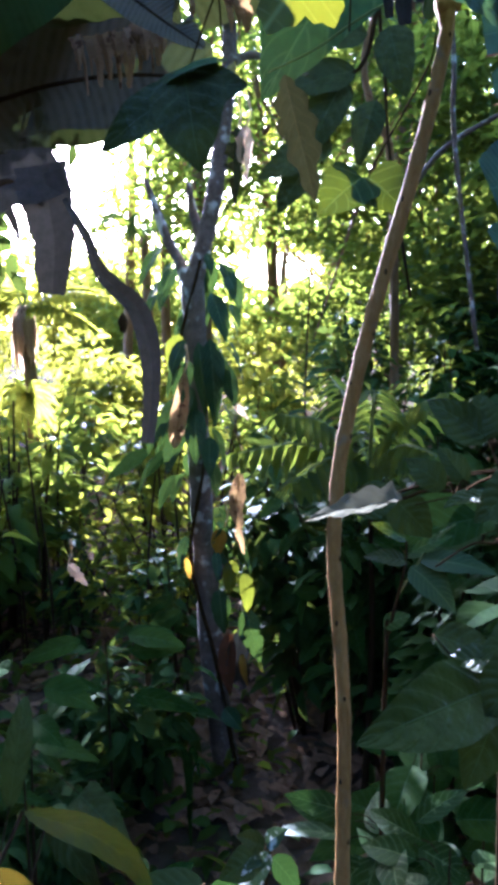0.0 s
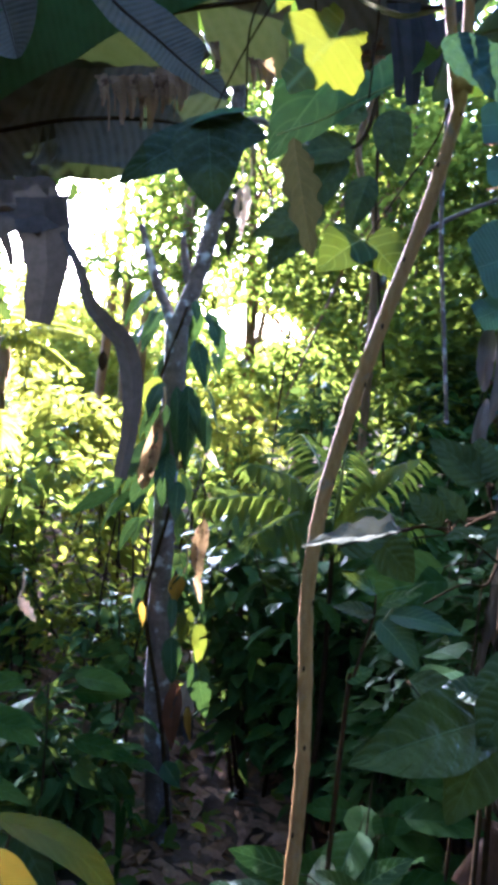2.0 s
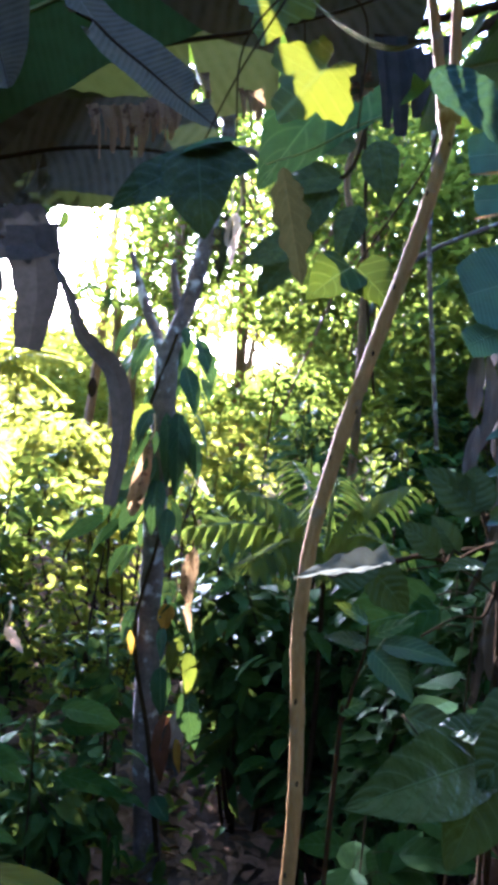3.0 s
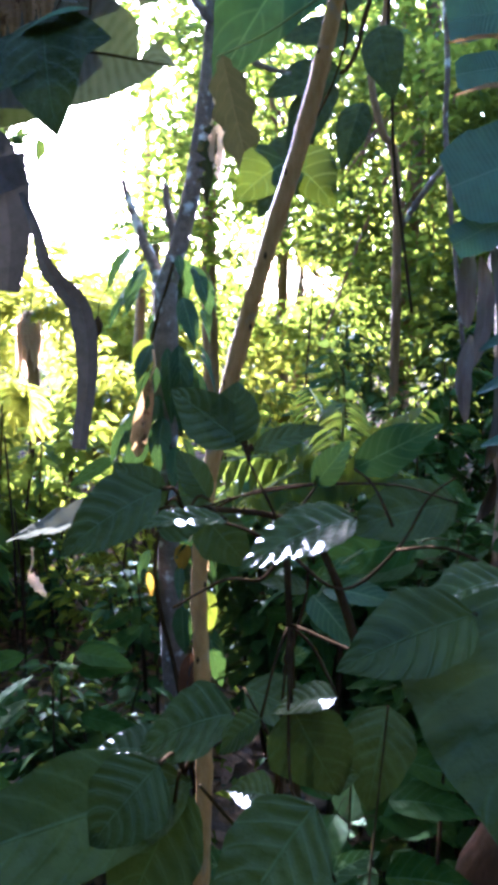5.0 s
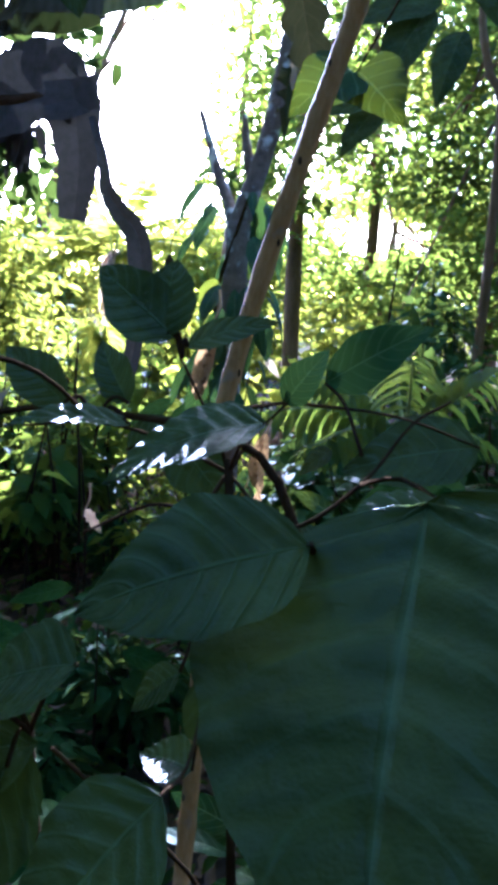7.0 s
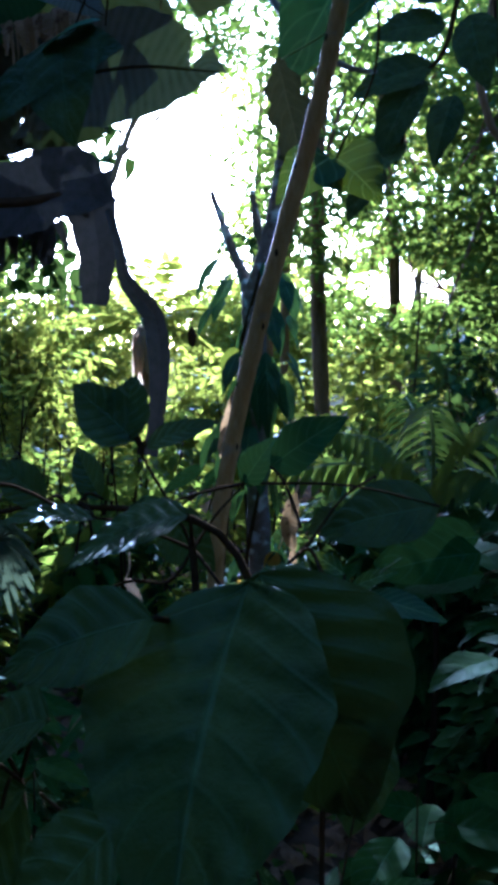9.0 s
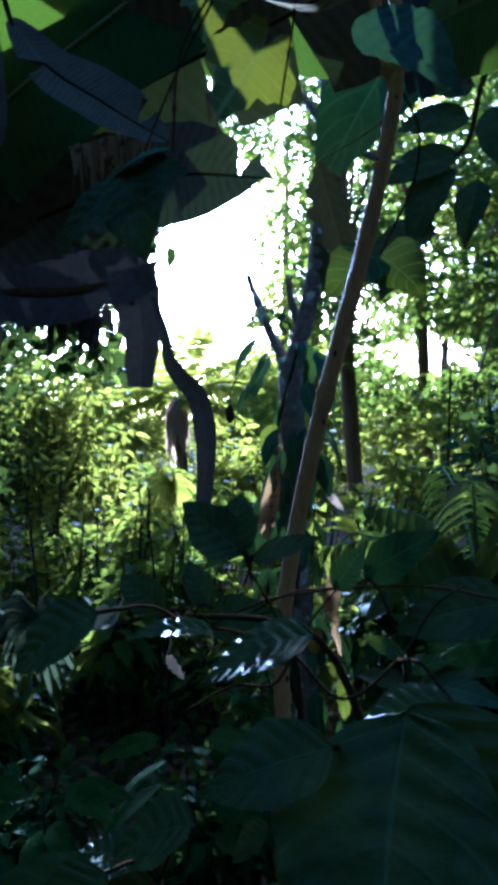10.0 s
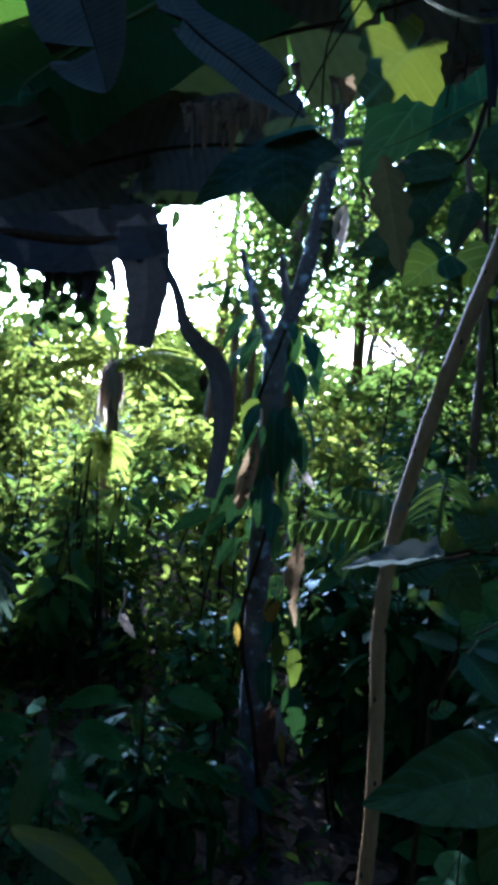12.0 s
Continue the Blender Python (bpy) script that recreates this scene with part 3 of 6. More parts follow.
# Unseen ring of trees, added to cut the fill light on the foreground.
for k in range(16):
    a = radians(75 + k * 14.5)
    d = 8.0 + 1.6 * (k % 3)
    build_tree("added_canopy_tree", d * math.sin(a), d * math.cos(a), (0, 0), 6.0, 0.13, [((0, 0, 4.6), (1.9, 1.9, 2.6), 90, 34, 0.42), ((0, 0, 1.4), (1.7, 1.7, 1.3), 50, 34, 0.4)], 0.42, M_DIM, "added tree out of view that shuts out light from the sides and back", 500 + k, "canopy trees", limbs=4)
for k, (x, y, h) in enumerate(((-9.5, 17, 3.5), (-6.7, 19, 3.4), (-12.5, 15, 3.8), (-4.6, 17, 3.7), (-1.0, 15, 4.3), (2.0, 14, 6.0), (-16, 14, 6.5), (5.5, 13, 8.0))):
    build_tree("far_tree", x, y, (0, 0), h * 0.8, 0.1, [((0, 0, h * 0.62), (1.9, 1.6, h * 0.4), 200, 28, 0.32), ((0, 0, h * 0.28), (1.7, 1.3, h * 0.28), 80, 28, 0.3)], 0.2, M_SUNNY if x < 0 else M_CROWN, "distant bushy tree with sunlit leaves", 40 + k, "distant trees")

# ---- shrubs and undergrowth ----
def build_shrub(x, y, height, width, stems, per, leaf, material, label, seed, group, low=0.25, name="shrub"):
    g = rng_of(seed)
    t = thing(name, (x, y, 0), label, "shrub", group)
    pos, ways = [], []
    for s in range(stems):
        a, rr = g.uniform(0, 2 * math.pi), width * 0.5 * g.uniform(0.2, 1.0)
        h = height * g.uniform(0.65, 1.05)
        tip = np.array([x + rr * math.cos(a), y + rr * math.sin(a), h])
        base = np.array([x + 0.25 * rr * math.cos(a), y + 0.25 * rr * math.sin(a), -0.05])
        midp = (base + tip) / 2 + np.array([g.uniform(-0.08, 0.08), g.uniform(-0.08, 0.08), h * 0.08])
        line = smooth_line([base, midp, tip], 6)
        part("stem", tube("stem", [base, midp, tip], [0.009, 0.007, 0.003], M_TWIG, 5, 5, 0.05, seed + s), t)
        k = g.uniform(low, 1.0, per) ** 0.8
        q = np.stack([np.interp(k, np.linspace(0, 1, len(line)), line[:, c]) for c in range(3)], axis=1)
        out = g.normal(size=(per, 3)) * np.array([1, 1, 0.35])
        out /= np.linalg.norm(out, axis=1)[:, None]
        pos.append(q + out * g.uniform(0.02, 0.22, per)[:, None] * width * 0.7)
        ways.append(out + np.array([0, 0, -0.25]))
    p, w = np.concatenate(pos), np.concatenate(ways)
    keep = p[:, 2] > 0.03
    p, w = p[keep], w[keep]
    n = len(p)
    me = leaf_cloud("foliage", p, w, random_ups(g, n, 0.45), g.uniform(0.6, 1.3, n) * leaf, g.uniform(0.7, 1.2, n) * leaf * 0.52, material, leaf > 0.08)
    part("foliage", me, t, kind="stuff")
    return t


SHR = "shrubs of the clearing"
g = rng_of(77)
spots = []
for row, (yy, x0, x1, step, h) in enumerate(((2.95, -2.3, -0.5, 0.45, 0.75), (3.6, -3.0, -0.45, 0.55, 1.0), (4.4, -3.6, -0.6, 0.6, 1.25), (5.3, -4.3, -0.2, 0.8, 1.2), (6.4, -5.0, 0.4, 0.9, 1.45), (7.7, -5.6, 0.2, 1.0, 2.0))):
    xx = x0
    while xx < x1:
        if row < 2 and (abs(xx + 1.55 + 0.45 * row) < 0.22 or row == 0 and abs(xx + 1.15) < 0.3):
            xx += step
            continue
        spots.append((xx + g.uniform(-0.2, 0.2), yy + g.uniform(-0.3, 0.3), h * g.uniform(0.8, 1.12), row))
        xx += step
SIZES = (1.0, 1.5, 0.85, 1.2, 1.9, 0.9, 1.3)
for k, (xx, yy, h, row) in enumerate(spots):
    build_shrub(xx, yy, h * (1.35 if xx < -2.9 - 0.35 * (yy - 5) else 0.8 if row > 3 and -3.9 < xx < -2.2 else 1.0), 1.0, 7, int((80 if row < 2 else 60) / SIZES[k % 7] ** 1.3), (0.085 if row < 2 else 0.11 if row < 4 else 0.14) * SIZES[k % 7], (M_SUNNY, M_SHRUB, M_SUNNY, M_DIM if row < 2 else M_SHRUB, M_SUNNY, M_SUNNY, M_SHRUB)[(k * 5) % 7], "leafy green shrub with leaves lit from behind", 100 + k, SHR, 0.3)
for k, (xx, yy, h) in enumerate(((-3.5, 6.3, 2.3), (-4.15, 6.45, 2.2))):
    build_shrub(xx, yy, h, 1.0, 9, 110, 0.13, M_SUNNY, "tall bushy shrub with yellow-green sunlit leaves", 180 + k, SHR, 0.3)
# These shrubs take the darker low-plant leaf, deep shade put into colour.
for k, (xx, yy, h) in enumerate(((0.3, 4.4, 1.5), (0.9, 4.6, 1.6), (1.5, 4.2, 1.7), (2.1, 3.9, 1.8), (0.6, 5.4, 1.8), (1.3, 5.3, 1.9), (2.0, 4.9, 2.1), (2.6, 4.2, 2.0), (1.0, 3.4, 1.2), (1.7, 3.1, 1.45), (2.2, 2.8, 1.5), (0.35, 3.5, 1.0), (0.2, 3.05, 1.25), (0.52, 2.9, 1.3), (0.86, 2.75, 1.3), (1.25, 2.55, 1.35))):
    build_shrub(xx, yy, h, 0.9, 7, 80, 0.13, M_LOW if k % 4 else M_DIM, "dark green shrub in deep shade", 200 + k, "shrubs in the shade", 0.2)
# Right-hand ones get the darker leaf tone in place of shade.
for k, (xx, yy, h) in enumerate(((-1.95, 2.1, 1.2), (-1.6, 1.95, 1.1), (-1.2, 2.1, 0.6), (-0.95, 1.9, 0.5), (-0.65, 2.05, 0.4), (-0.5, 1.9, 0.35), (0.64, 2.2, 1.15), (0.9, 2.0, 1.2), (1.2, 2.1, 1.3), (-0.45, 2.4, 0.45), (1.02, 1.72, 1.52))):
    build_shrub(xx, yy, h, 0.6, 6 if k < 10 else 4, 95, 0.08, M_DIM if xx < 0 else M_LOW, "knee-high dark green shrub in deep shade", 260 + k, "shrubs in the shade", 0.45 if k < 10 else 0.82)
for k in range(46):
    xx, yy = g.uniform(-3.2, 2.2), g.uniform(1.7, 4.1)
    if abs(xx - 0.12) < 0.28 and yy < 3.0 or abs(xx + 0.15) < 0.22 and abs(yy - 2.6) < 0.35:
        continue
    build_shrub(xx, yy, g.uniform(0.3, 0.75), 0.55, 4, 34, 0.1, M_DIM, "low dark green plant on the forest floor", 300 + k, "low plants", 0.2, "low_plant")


def build_herbs():
    g = rng_of(13)
    n = 5200
    x, y = g.uniform(-3.6, 3.0, n), g.uniform(0.9, 5.5, n)
    path = np.exp(-((x - 0.15 - 0.08 * y) / 0.28) ** 2)
    keep = g.uniform(0, 1, n) > 0.8 * path * (y < 3.2)
    x, y = x[keep], y[keep]
    n = len(x)
    p = np.stack([x, y, ground_height(x, y) + g.uniform(0.02, 0.2, n)], axis=1)
    me = leaf_cloud("herbs", p, random_ways(g, n, 0.1), random_ups(g, n, 0.4), g.uniform(0.05, 0.11, n), g.uniform(0.025, 0.05, n), M_SHRUB, True)
    tagged(new("ground_herbs", me), "small green seedlings covering the forest floor", "herbs", kind="stuff")


build_herbs()

# ---- the dark forked tree with its climbers ----
TO_CAM = (0.25, -1.0, 0.15)


def leaf_part(parent, base, tip, width, facing, material, outline="ovate", label="", stalk_from=None, seed=1, **more):
    ob = part("leaf", blade("leaf", [base, tip], width, facing, material, outline, seed=seed, **more), parent, label)
    if stalk_from is not None:
        mid = tuple((np.array(stalk_from) + np.array(base)) / 2 + np.array([0, 0, 0.006]))
        part("stalk", tube("stalk", [stalk_from, mid, base], [0.0009, 0.0008, 0.0008], M_TWIG, 5, 3), parent)
    return ob


def build_forked_tree():
    t = thing("forked_tree", (-0.09, 2.6, 0), "dark forked tree with lichen-patched bark", "tree")
    part("trunk", tube("trunk", [(-0.06, 2.6, -0.15), (-0.09, 2.6, 0.0), (-0.141, 2.6, 0.42), (-0.167, 2.6, 0.86), (-0.184, 2.6, 1.28), (-0.19, 2.6, 1.72), (-0.2, 2.62, 1.88)], [0.07, 0.052, 0.044, 0.041, 0.039, 0.04, 0.041], M_BARK, 12, 6, 0.05, 3), t)
    part("limb", tube("limb", [(-0.2, 2.62, 1.86), (-0.123, 2.65, 2.167), (-0.065, 2.65, 2.586), (-0.055, 2.66, 2.9), (0.02, 2.62, 3.7)], [0.034, 0.029, 0.025, 0.021, 0.012], M_BARK, 10, 6, 0.05, 4), t)
    part("limb", tube("limb", [(-0.21, 2.62, 1.84), (-0.25, 2.67, 1.94), (-0.31, 2.7, 2.05), (-0.38, 2.7, 2.24)], [0.027, 0.022, 0.017, 0.01], M_BARK, 9, 6, 0.06, 5), t)
    part("limb", tube("limb", [(-0.16, 2.64, 2.0), (-0.2, 2.66, 2.12), (-0.215, 2.66, 2.22)], [0.019, 0.015, 0.009], M_BARK, 8, 5, 0.06, 6), t)
    part("limb", tube("limb", [(-0.06, 2.65, 2.6), (0.02, 2.66, 2.62), (0.12, 2.66, 2.57), (0.2, 2.66, 2.55)], [0.018, 0.013, 0.01, 0.006], M_BARK, 7, 5, 0.06, 7), t)
    part("limb", tube("limb", [(-0.06, 2.64, 2.7), (-0.22, 2.7, 2.95), (-0.3, 2.7, 3.3)], [0.016, 0.01, 0.005], M_BARK, 7, 5, 0.06, 8), t)


build_forked_tree()


def build_climber():
    g = rng_of(31)
    t = thing("climbing_vine", (-0.1, 2.54, 0), "leafy climber with drooping leaves wound round the forked tree", "vine")
    part("stem", tube("stem", [(-0.03, 2.53, -0.03), (-0.12, 2.54, 0.5), (-0.21, 2.55, 0.9), (-0.15, 2.54, 1.3), (-0.24, 2.56, 1.6), (-0.16, 2.58, 1.95)], [0.009, 0.008, 0.007, 0.006], M_TWIG, 6, 6, 0.08), t)
    for k in range(60):
        z = g.uniform(0.95, 2.0)
        a = g.uniform(0, 2 * math.pi)
        b = (-0.185 + 0.1 * math.cos(a) + g.normal() * 0.03, 2.58 + 0.1 * math.sin(a), z)
        ln = g.uniform(0.07, 0.18)
        tip = (b[0] + 0.5 * ln * math.cos(a), b[1] + 0.4 * ln * math.sin(a) - 0.03, b[2] - ln)
        leaf_part(t, b, tip, ln * g.uniform(0.36, 0.5), (math.cos(a) * 0.6, math.sin(a) - 0.4, 0.5), M_VINE, "ovate", seed=k, cols=4, rows=8)
    def drop(b, tip, wd, material, label=""):
        leaf_part(t, b, tip, wd, (g.normal() * 0.3, -1, 0.25), material, "ovate", label, seed=70 + int(1000 * b[2]), cols=6, rows=14, ripple=0.03, fold=0.25)

    drop((-0.118, 2.5, 1.683), (-0.101, 2.48, 1.38), 0.079, M_VINE)
    drop((-0.075, 2.5, 1.619), (-0.037, 2.48, 1.466), 0.057, M_VINE)
    drop((-0.157, 2.5, 1.672), (-0.133, 2.48, 1.417), 0.060, M_VINE)
    drop((-0.183, 2.5, 1.519), (-0.151, 2.48, 1.378), 0.049, M_VINE)
    drop((-0.223, 2.5, 1.699), (-0.247, 2.48, 1.553), 0.068, M_TURN, "yellow-green drooping leaf")
    drop((-0.026, 2.5, 1.038), (-0.002, 2.48, 0.936), 0.034, M_DRY, "orange-brown dry leaf")
    drop((-0.09, 2.5, 1.024), (-0.096, 2.48, 0.929), 0.060, M_AMBER, "amber withering leaf")
    drop((-0.047, 2.5, 0.91), (-0.057, 2.48, 0.788), 0.064, M_TURN, "yellow-green drooping leaf")
    drop((-0.006, 2.5, 0.871), (0.009, 2.48, 0.714), 0.053, M_TURN)
    drop((-0.097, 2.5, 0.803), (-0.078, 2.48, 0.64), 0.075, M_VINE)
    drop((-0.003, 2.5, 0.736), (0.05, 2.48, 0.538), 0.087, M_VINE)
    drop((-0.019, 2.5, 0.565), (0.004, 2.48, 0.448), 0.030, M_AMBER, "amber withering leaf")
    drop((-0.084, 2.5, 0.349), (-0.017, 2.48, 0.278), 0.072, M_VINE)
    drop((-0.063, 2.5, 0.641), (-0.059, 2.48, 0.405), 0.075, M_RUST, "rust-brown withered leaf")
    drop((-0.309, 2.5, 0.354), (-0.338, 2.48, 0.059), 0.113, M_TURN, "olive drooping leaf")
    drop((-0.21, 2.5, 0.352), (-0.233, 2.48, 0.183), 0.064, M_TURN)
    drop((-0.236, 2.5, 0.967), (-0.238, 2.48, 0.897), 0.025, M_DRY, "orange-brown dry leaf")
    drop((-0.217, 2.5, 0.913), (-0.199, 2.48, 0.83), 0.025, M_AMBER, "amber withering leaf")
    drop((-0.239, 2.5, 0.718), (-0.414, 2.48, 0.578), 0.064, M_LOW)
    drop((-0.271, 2.5, 0.769), (-0.399, 2.48, 0.693), 0.049, M_LOW)
    drop((-0.266, 2.5, 1.301), (-0.35, 2.48, 1.201), 0.049, M_LOW)
    drop((-0.336, 2.5, 1.298), (-0.491, 2.48, 1.193), 0.057, M_LOW)
    drop((-0.04, 2.5, 1.468), (0.018, 2.48, 1.409), 0.026, M_SKIRT, "pale dry flake of leaf")


build_climber()


def build_dry_leaf(name, spine, width, label, seed, material=None, outline="long", fold=0.5, facing=TO_CAM, ragged=0.25, tears=3):
    t = thing(name, spine[0], label, "dry leaf")
    part("blade", blade("blade", spine, width, facing, material or M_DRY, outline, fold, 0.03, 5, 6, 18, tears, ragged, seed), t)
    g = rng_of(seed)
    s = np.array(spine[0])
    part("stalk", tube("stalk", [s + np.array([0, 0.03, 0.09]), s + np.array([0.01, 0.015, 0.04]), s], [0.004, 0.0035, 0.003], M_HUSK, 5, 3), t)
    return t


build_dry_leaf("dry_leaf", [(-0.017, 2.5, 1.226), (-0.027, 2.48, 1.165), (-0.03, 2.47, 1.108), (-0.015, 2.48, 1.036)], 0.06, "orange-brown dry leaf hanging from the vine", 5, fold=0.9, ragged=0.12, tears=0)
build_dry_leaf("dry_leaf", [(-0.076, 2.5, 1.028), (-0.086, 2.5, 0.956), (-0.056, 2.5, 0.886)], 0.08, "yellow-green withering leaf hanging from the vine", 6, M_VINE)
build_dry_leaf("dry_leaf", [(-0.025, 2.5, 0.659), (-0.035, 2.5, 0.531), (-0.014, 2.5, 0.424)], 0.09, "reddish brown withered leaf at the trunk", 7, M_DEAD)
build_dry_leaf("dry_husk", [(-0.188, 2.42, 1.575), (-0.197, 2.41, 1.48), (-0.215, 2.4, 1.388), (-0.222, 2.4, 1.325)], 0.06, "pale brown curled husk hanging beside the forked tree", 8, M_DRY, "long", 1.3, ragged=0.2, tears=0)
build_dry_leaf("dry_leaf", [(-0.67, 2.53, 0.86), (-0.63, 2.51, 0.835), (-0.585, 2.5, 0.79)], 0.05, "pale dry leaf caught on the undergrowth in the sun", 12, M_SKIRT, "lobed", 0.3, ragged=0.1, tears=0)
build_dry_leaf("dry_husk", [(0.001, 2.4, 2.326), (-0.013, 2.4, 2.217), (-0.008, 2.4, 2.092)], 0.07, "withered brown leaf hanging under the limb", 9, M_WITHER, "ovate", 0.5)
build_dry_leaf("dry_leaf", [(0.03, 2.4, 2.33), (0.02, 2.4, 2.25), (0.026, 2.4, 2.16)], 0.06, "pale brown withered leaf hanging under the limb", 10, M_SKIRT, "ovate", 0.5)


def build_fruit():
    c = np.array((-0.534, 2.86, 1.742))
    t = thing("pod", tuple(c), "small dark pod hanging on a thin stalk", "pod")
    part("body", tube("body", [c + np.array([0, 0, 0.035]), c + np.array([0, 0, 0.02]), c, c - np.array([0, 0, 0.03]), c - np.array([0, 0, 0.042])], [0.004, 0.014, 0.02, 0.013, 0.003], M_TWIG, 10, 3), t)
    part("stalk", tube("stalk", [c + np.array([0, 0, 0.035]), c + np.array([0.01, 0, 0.1]), c + np.array([0.08, -0.05, 0.16]), (-0.3, 2.7, 2.04)], [0.002, 0.002, 0.002, 0.003], M_TWIG, 5, 4), t)


build_fruit()


# ---- the leaning sapling ----
def build_sapling():
    t = thing("sapling", (0.39, 0.75, 0), "slim leaning sapling with smooth tan bark and leaf scars", "sapling")
    line = [(0.356, 0.862, 0.9), (0.356, 0.875, 1.1), (0.356, 0.888, 1.25), (0.349, 0.901, 1.36), (0.341, 0.915, 1.45), (0.343, 0.928, 1.53), (0.352, 0.94, 1.6), (0.373, 0.95, 1.7), (0.399, 0.959, 1.8), (0.427, 0.965, 1.9), (0.45, 0.97, 2.0), (0.461, 0.975, 2.08), (0.457, 0.98, 2.18), (0.45, 0.985, 2.3), (0.43, 1.0, 2.55)]
    part("trunk", tube("trunk", [(0.372, 0.85, -0.08), (0.362, 0.855, 0.45)] + line, [0.0105, 0.0098, 0.0092, 0.0086, 0.0082, 0.0082, 0.0082, 0.0084, 0.0086, 0.0088, 0.0087, 0.0085, 0.008, 0.0072, 0.0064, 0.006, 0.005], M_POLE, 14, 9, 0.01, 8, 21), t)
    part("shoot", tube("shoot", [(0.459, 0.976, 2.035), (0.448, 0.975, 2.092), (0.439, 0.975, 2.144), (0.425, 0.975, 2.21), (0.4, 0.98, 2.34)], [0.005, 0.0065, 0.0065, 0.006, 0.004], M_POLE, 9, 6, 0.04, 9, 4), t)
    part("collar", tube("collar", [(0.446, 0.974, 2.072), (0.47, 0.974, 2.078)], [0.0105, 0.0105], M_POLE, 8, 3, 0.1), t)
    g = rng_of(44)
    pts = np.array(line)
    for k in range(16):
        z = 0.98 + k * 0.075 + g.uniform(-0.025, 0.025)
        c = np.array([np.interp(z, pts[:, 2], pts[:, 0]), np.interp(z, pts[:, 2], pts[:, 1]), z])
        a = g.uniform(-2.9, -0.3)
        c = c + 0.0078 * np.array([math.cos(a), math.sin(a), 0])
        part("leaf_scar", tube("leaf_scar", [c - np.array([0, 0, 0.0035]), c, c + np.array([0, 0, 0.0035])], [0.0012, 0.0022, 0.001], M_TWIG, 6, 3), t)


build_sapling()


def build_heart_vine():
    t = thing("heart_leaf_vine", (0.388, 1.285, 1.966), "thin vine with broad heart-shaped leaves glowing against the light", "vine")
    part("stem", tube("stem", [(0.379, 1.285, 1.951), (0.388, 1.285, 1.971), (0.431, 1.265, 2.042), (0.457, 1.15, 2.072), (0.454, 1.03, 2.076)], [0.0015, 0.0017, 0.0017, 0.0016, 0.0015], M_TWIG, 5, 5), t)
    leaf_part(t, (0.371, 1.28, 1.952), (0.303, 1.25, 1.888), 0.1, (-0.25, -1, 0.25), M_HEART, "heart", "yellow-green translucent heart-shaped leaf", fold=0.12, seed=3)
    leaf_part(t, (0.378, 1.285, 1.953), (0.446, 1.275, 1.885), 0.1, (0.35, -1, 0.3), M_HEART, "heart", fold=0.15, seed=4)


build_heart_vine()


# ---- the pale dry leaf and the fresh shoot in front ----
def build_shoot():
    t = thing("young_shrub", (0.413, 1.085, 1.182)[:2] + (0,), "young shrub with a bright yellow-green top shoot", "shrub")
    s = (0.438, 1.085, 1.425)
    part("stem", tube("stem", [(0.413, 1.085, 1.182)[:2] + (-0.05,), (0.413, 1.085, 1.182), (0.418, 1.085, 1.289), (0.437, 1.085, 1.386), s], [0.0045, 0.0035, 0.0026, 0.002, 0.0014], M_TWIG, 7, 6, 0.05), t)
    part("stem", tube("stem", [(0.427, 1.085, 1.342), (0.472, 1.085, 1.421), (0.504, 1.085, 1.451)], [0.0015, 0.0015, 0.001], M_GREEN_STEM, 5, 4), t)
    up = (0.1, -0.7, 0.9)
    leaf_part(t, s, (0.387, 1.085, 1.449), 0.026, up, M_HEART, "ovate", "yellow-green young leaf", seed=2)
    leaf_part(t, (0.446, 1.085, 1.409), (0.502, 1.085, 1.434), 0.025, up, M_HEART, "ovate", "yellow-green young leaf", seed=3)
    leaf_part(t, (0.456, 1.085, 1.398), (0.56, 1.065, 1.387), 0.04, up, M_VINE, "ovate", seed=4)
    leaf_part(t, (0.445, 1.085, 1.388), (0.505, 1.055, 1.332), 0.055, up, M_VINE, "ovate", seed=5)
    leaf_part(t, (0.44, 1.085, 1.395), (0.378, 1.085, 1.399), 0.03, up, M_BROAD, "ovate", seed=6)
    leaf_part(t, (0.428, 1.085, 1.502), (0.392, 1.085, 1.468), 0.03, up, M_BROAD, "ovate", seed=8)
    leaf_part(t, (0.409, 1.085, 1.296), (0.447, 1.085, 1.315), 0.03, up, M_HEART, "ovate", seed=7)


build_shoot()


def build_pale_leaf():
    t = thing("pale_leaf", (0.39, 0.525, 1.619), "pale grey dry leaf, curled, seen from its edge", "leaf")
    part("blade", blade("blade", [(0.391, 0.525, 1.619), (0.377, 0.53, 1.615), (0.354, 0.535, 1.608), (0.33, 0.545, 1.597)], 0.042, (0.05, -0.33, 1), M_PALE, "lobed", 0.25, 0.05, 4, 6, 18, 0, 0.2, 4), t)
    part("stalk", tube("stalk", [(0.391, 0.525, 1.619), (0.415, 0.545, 1.62), (0.478, 0.585, 1.602), (0.512, 0.585, 1.527)], [0.0012, 0.0014, 0.002, 0.003], M_TWIG, 5, 5), t)


build_pale_leaf()


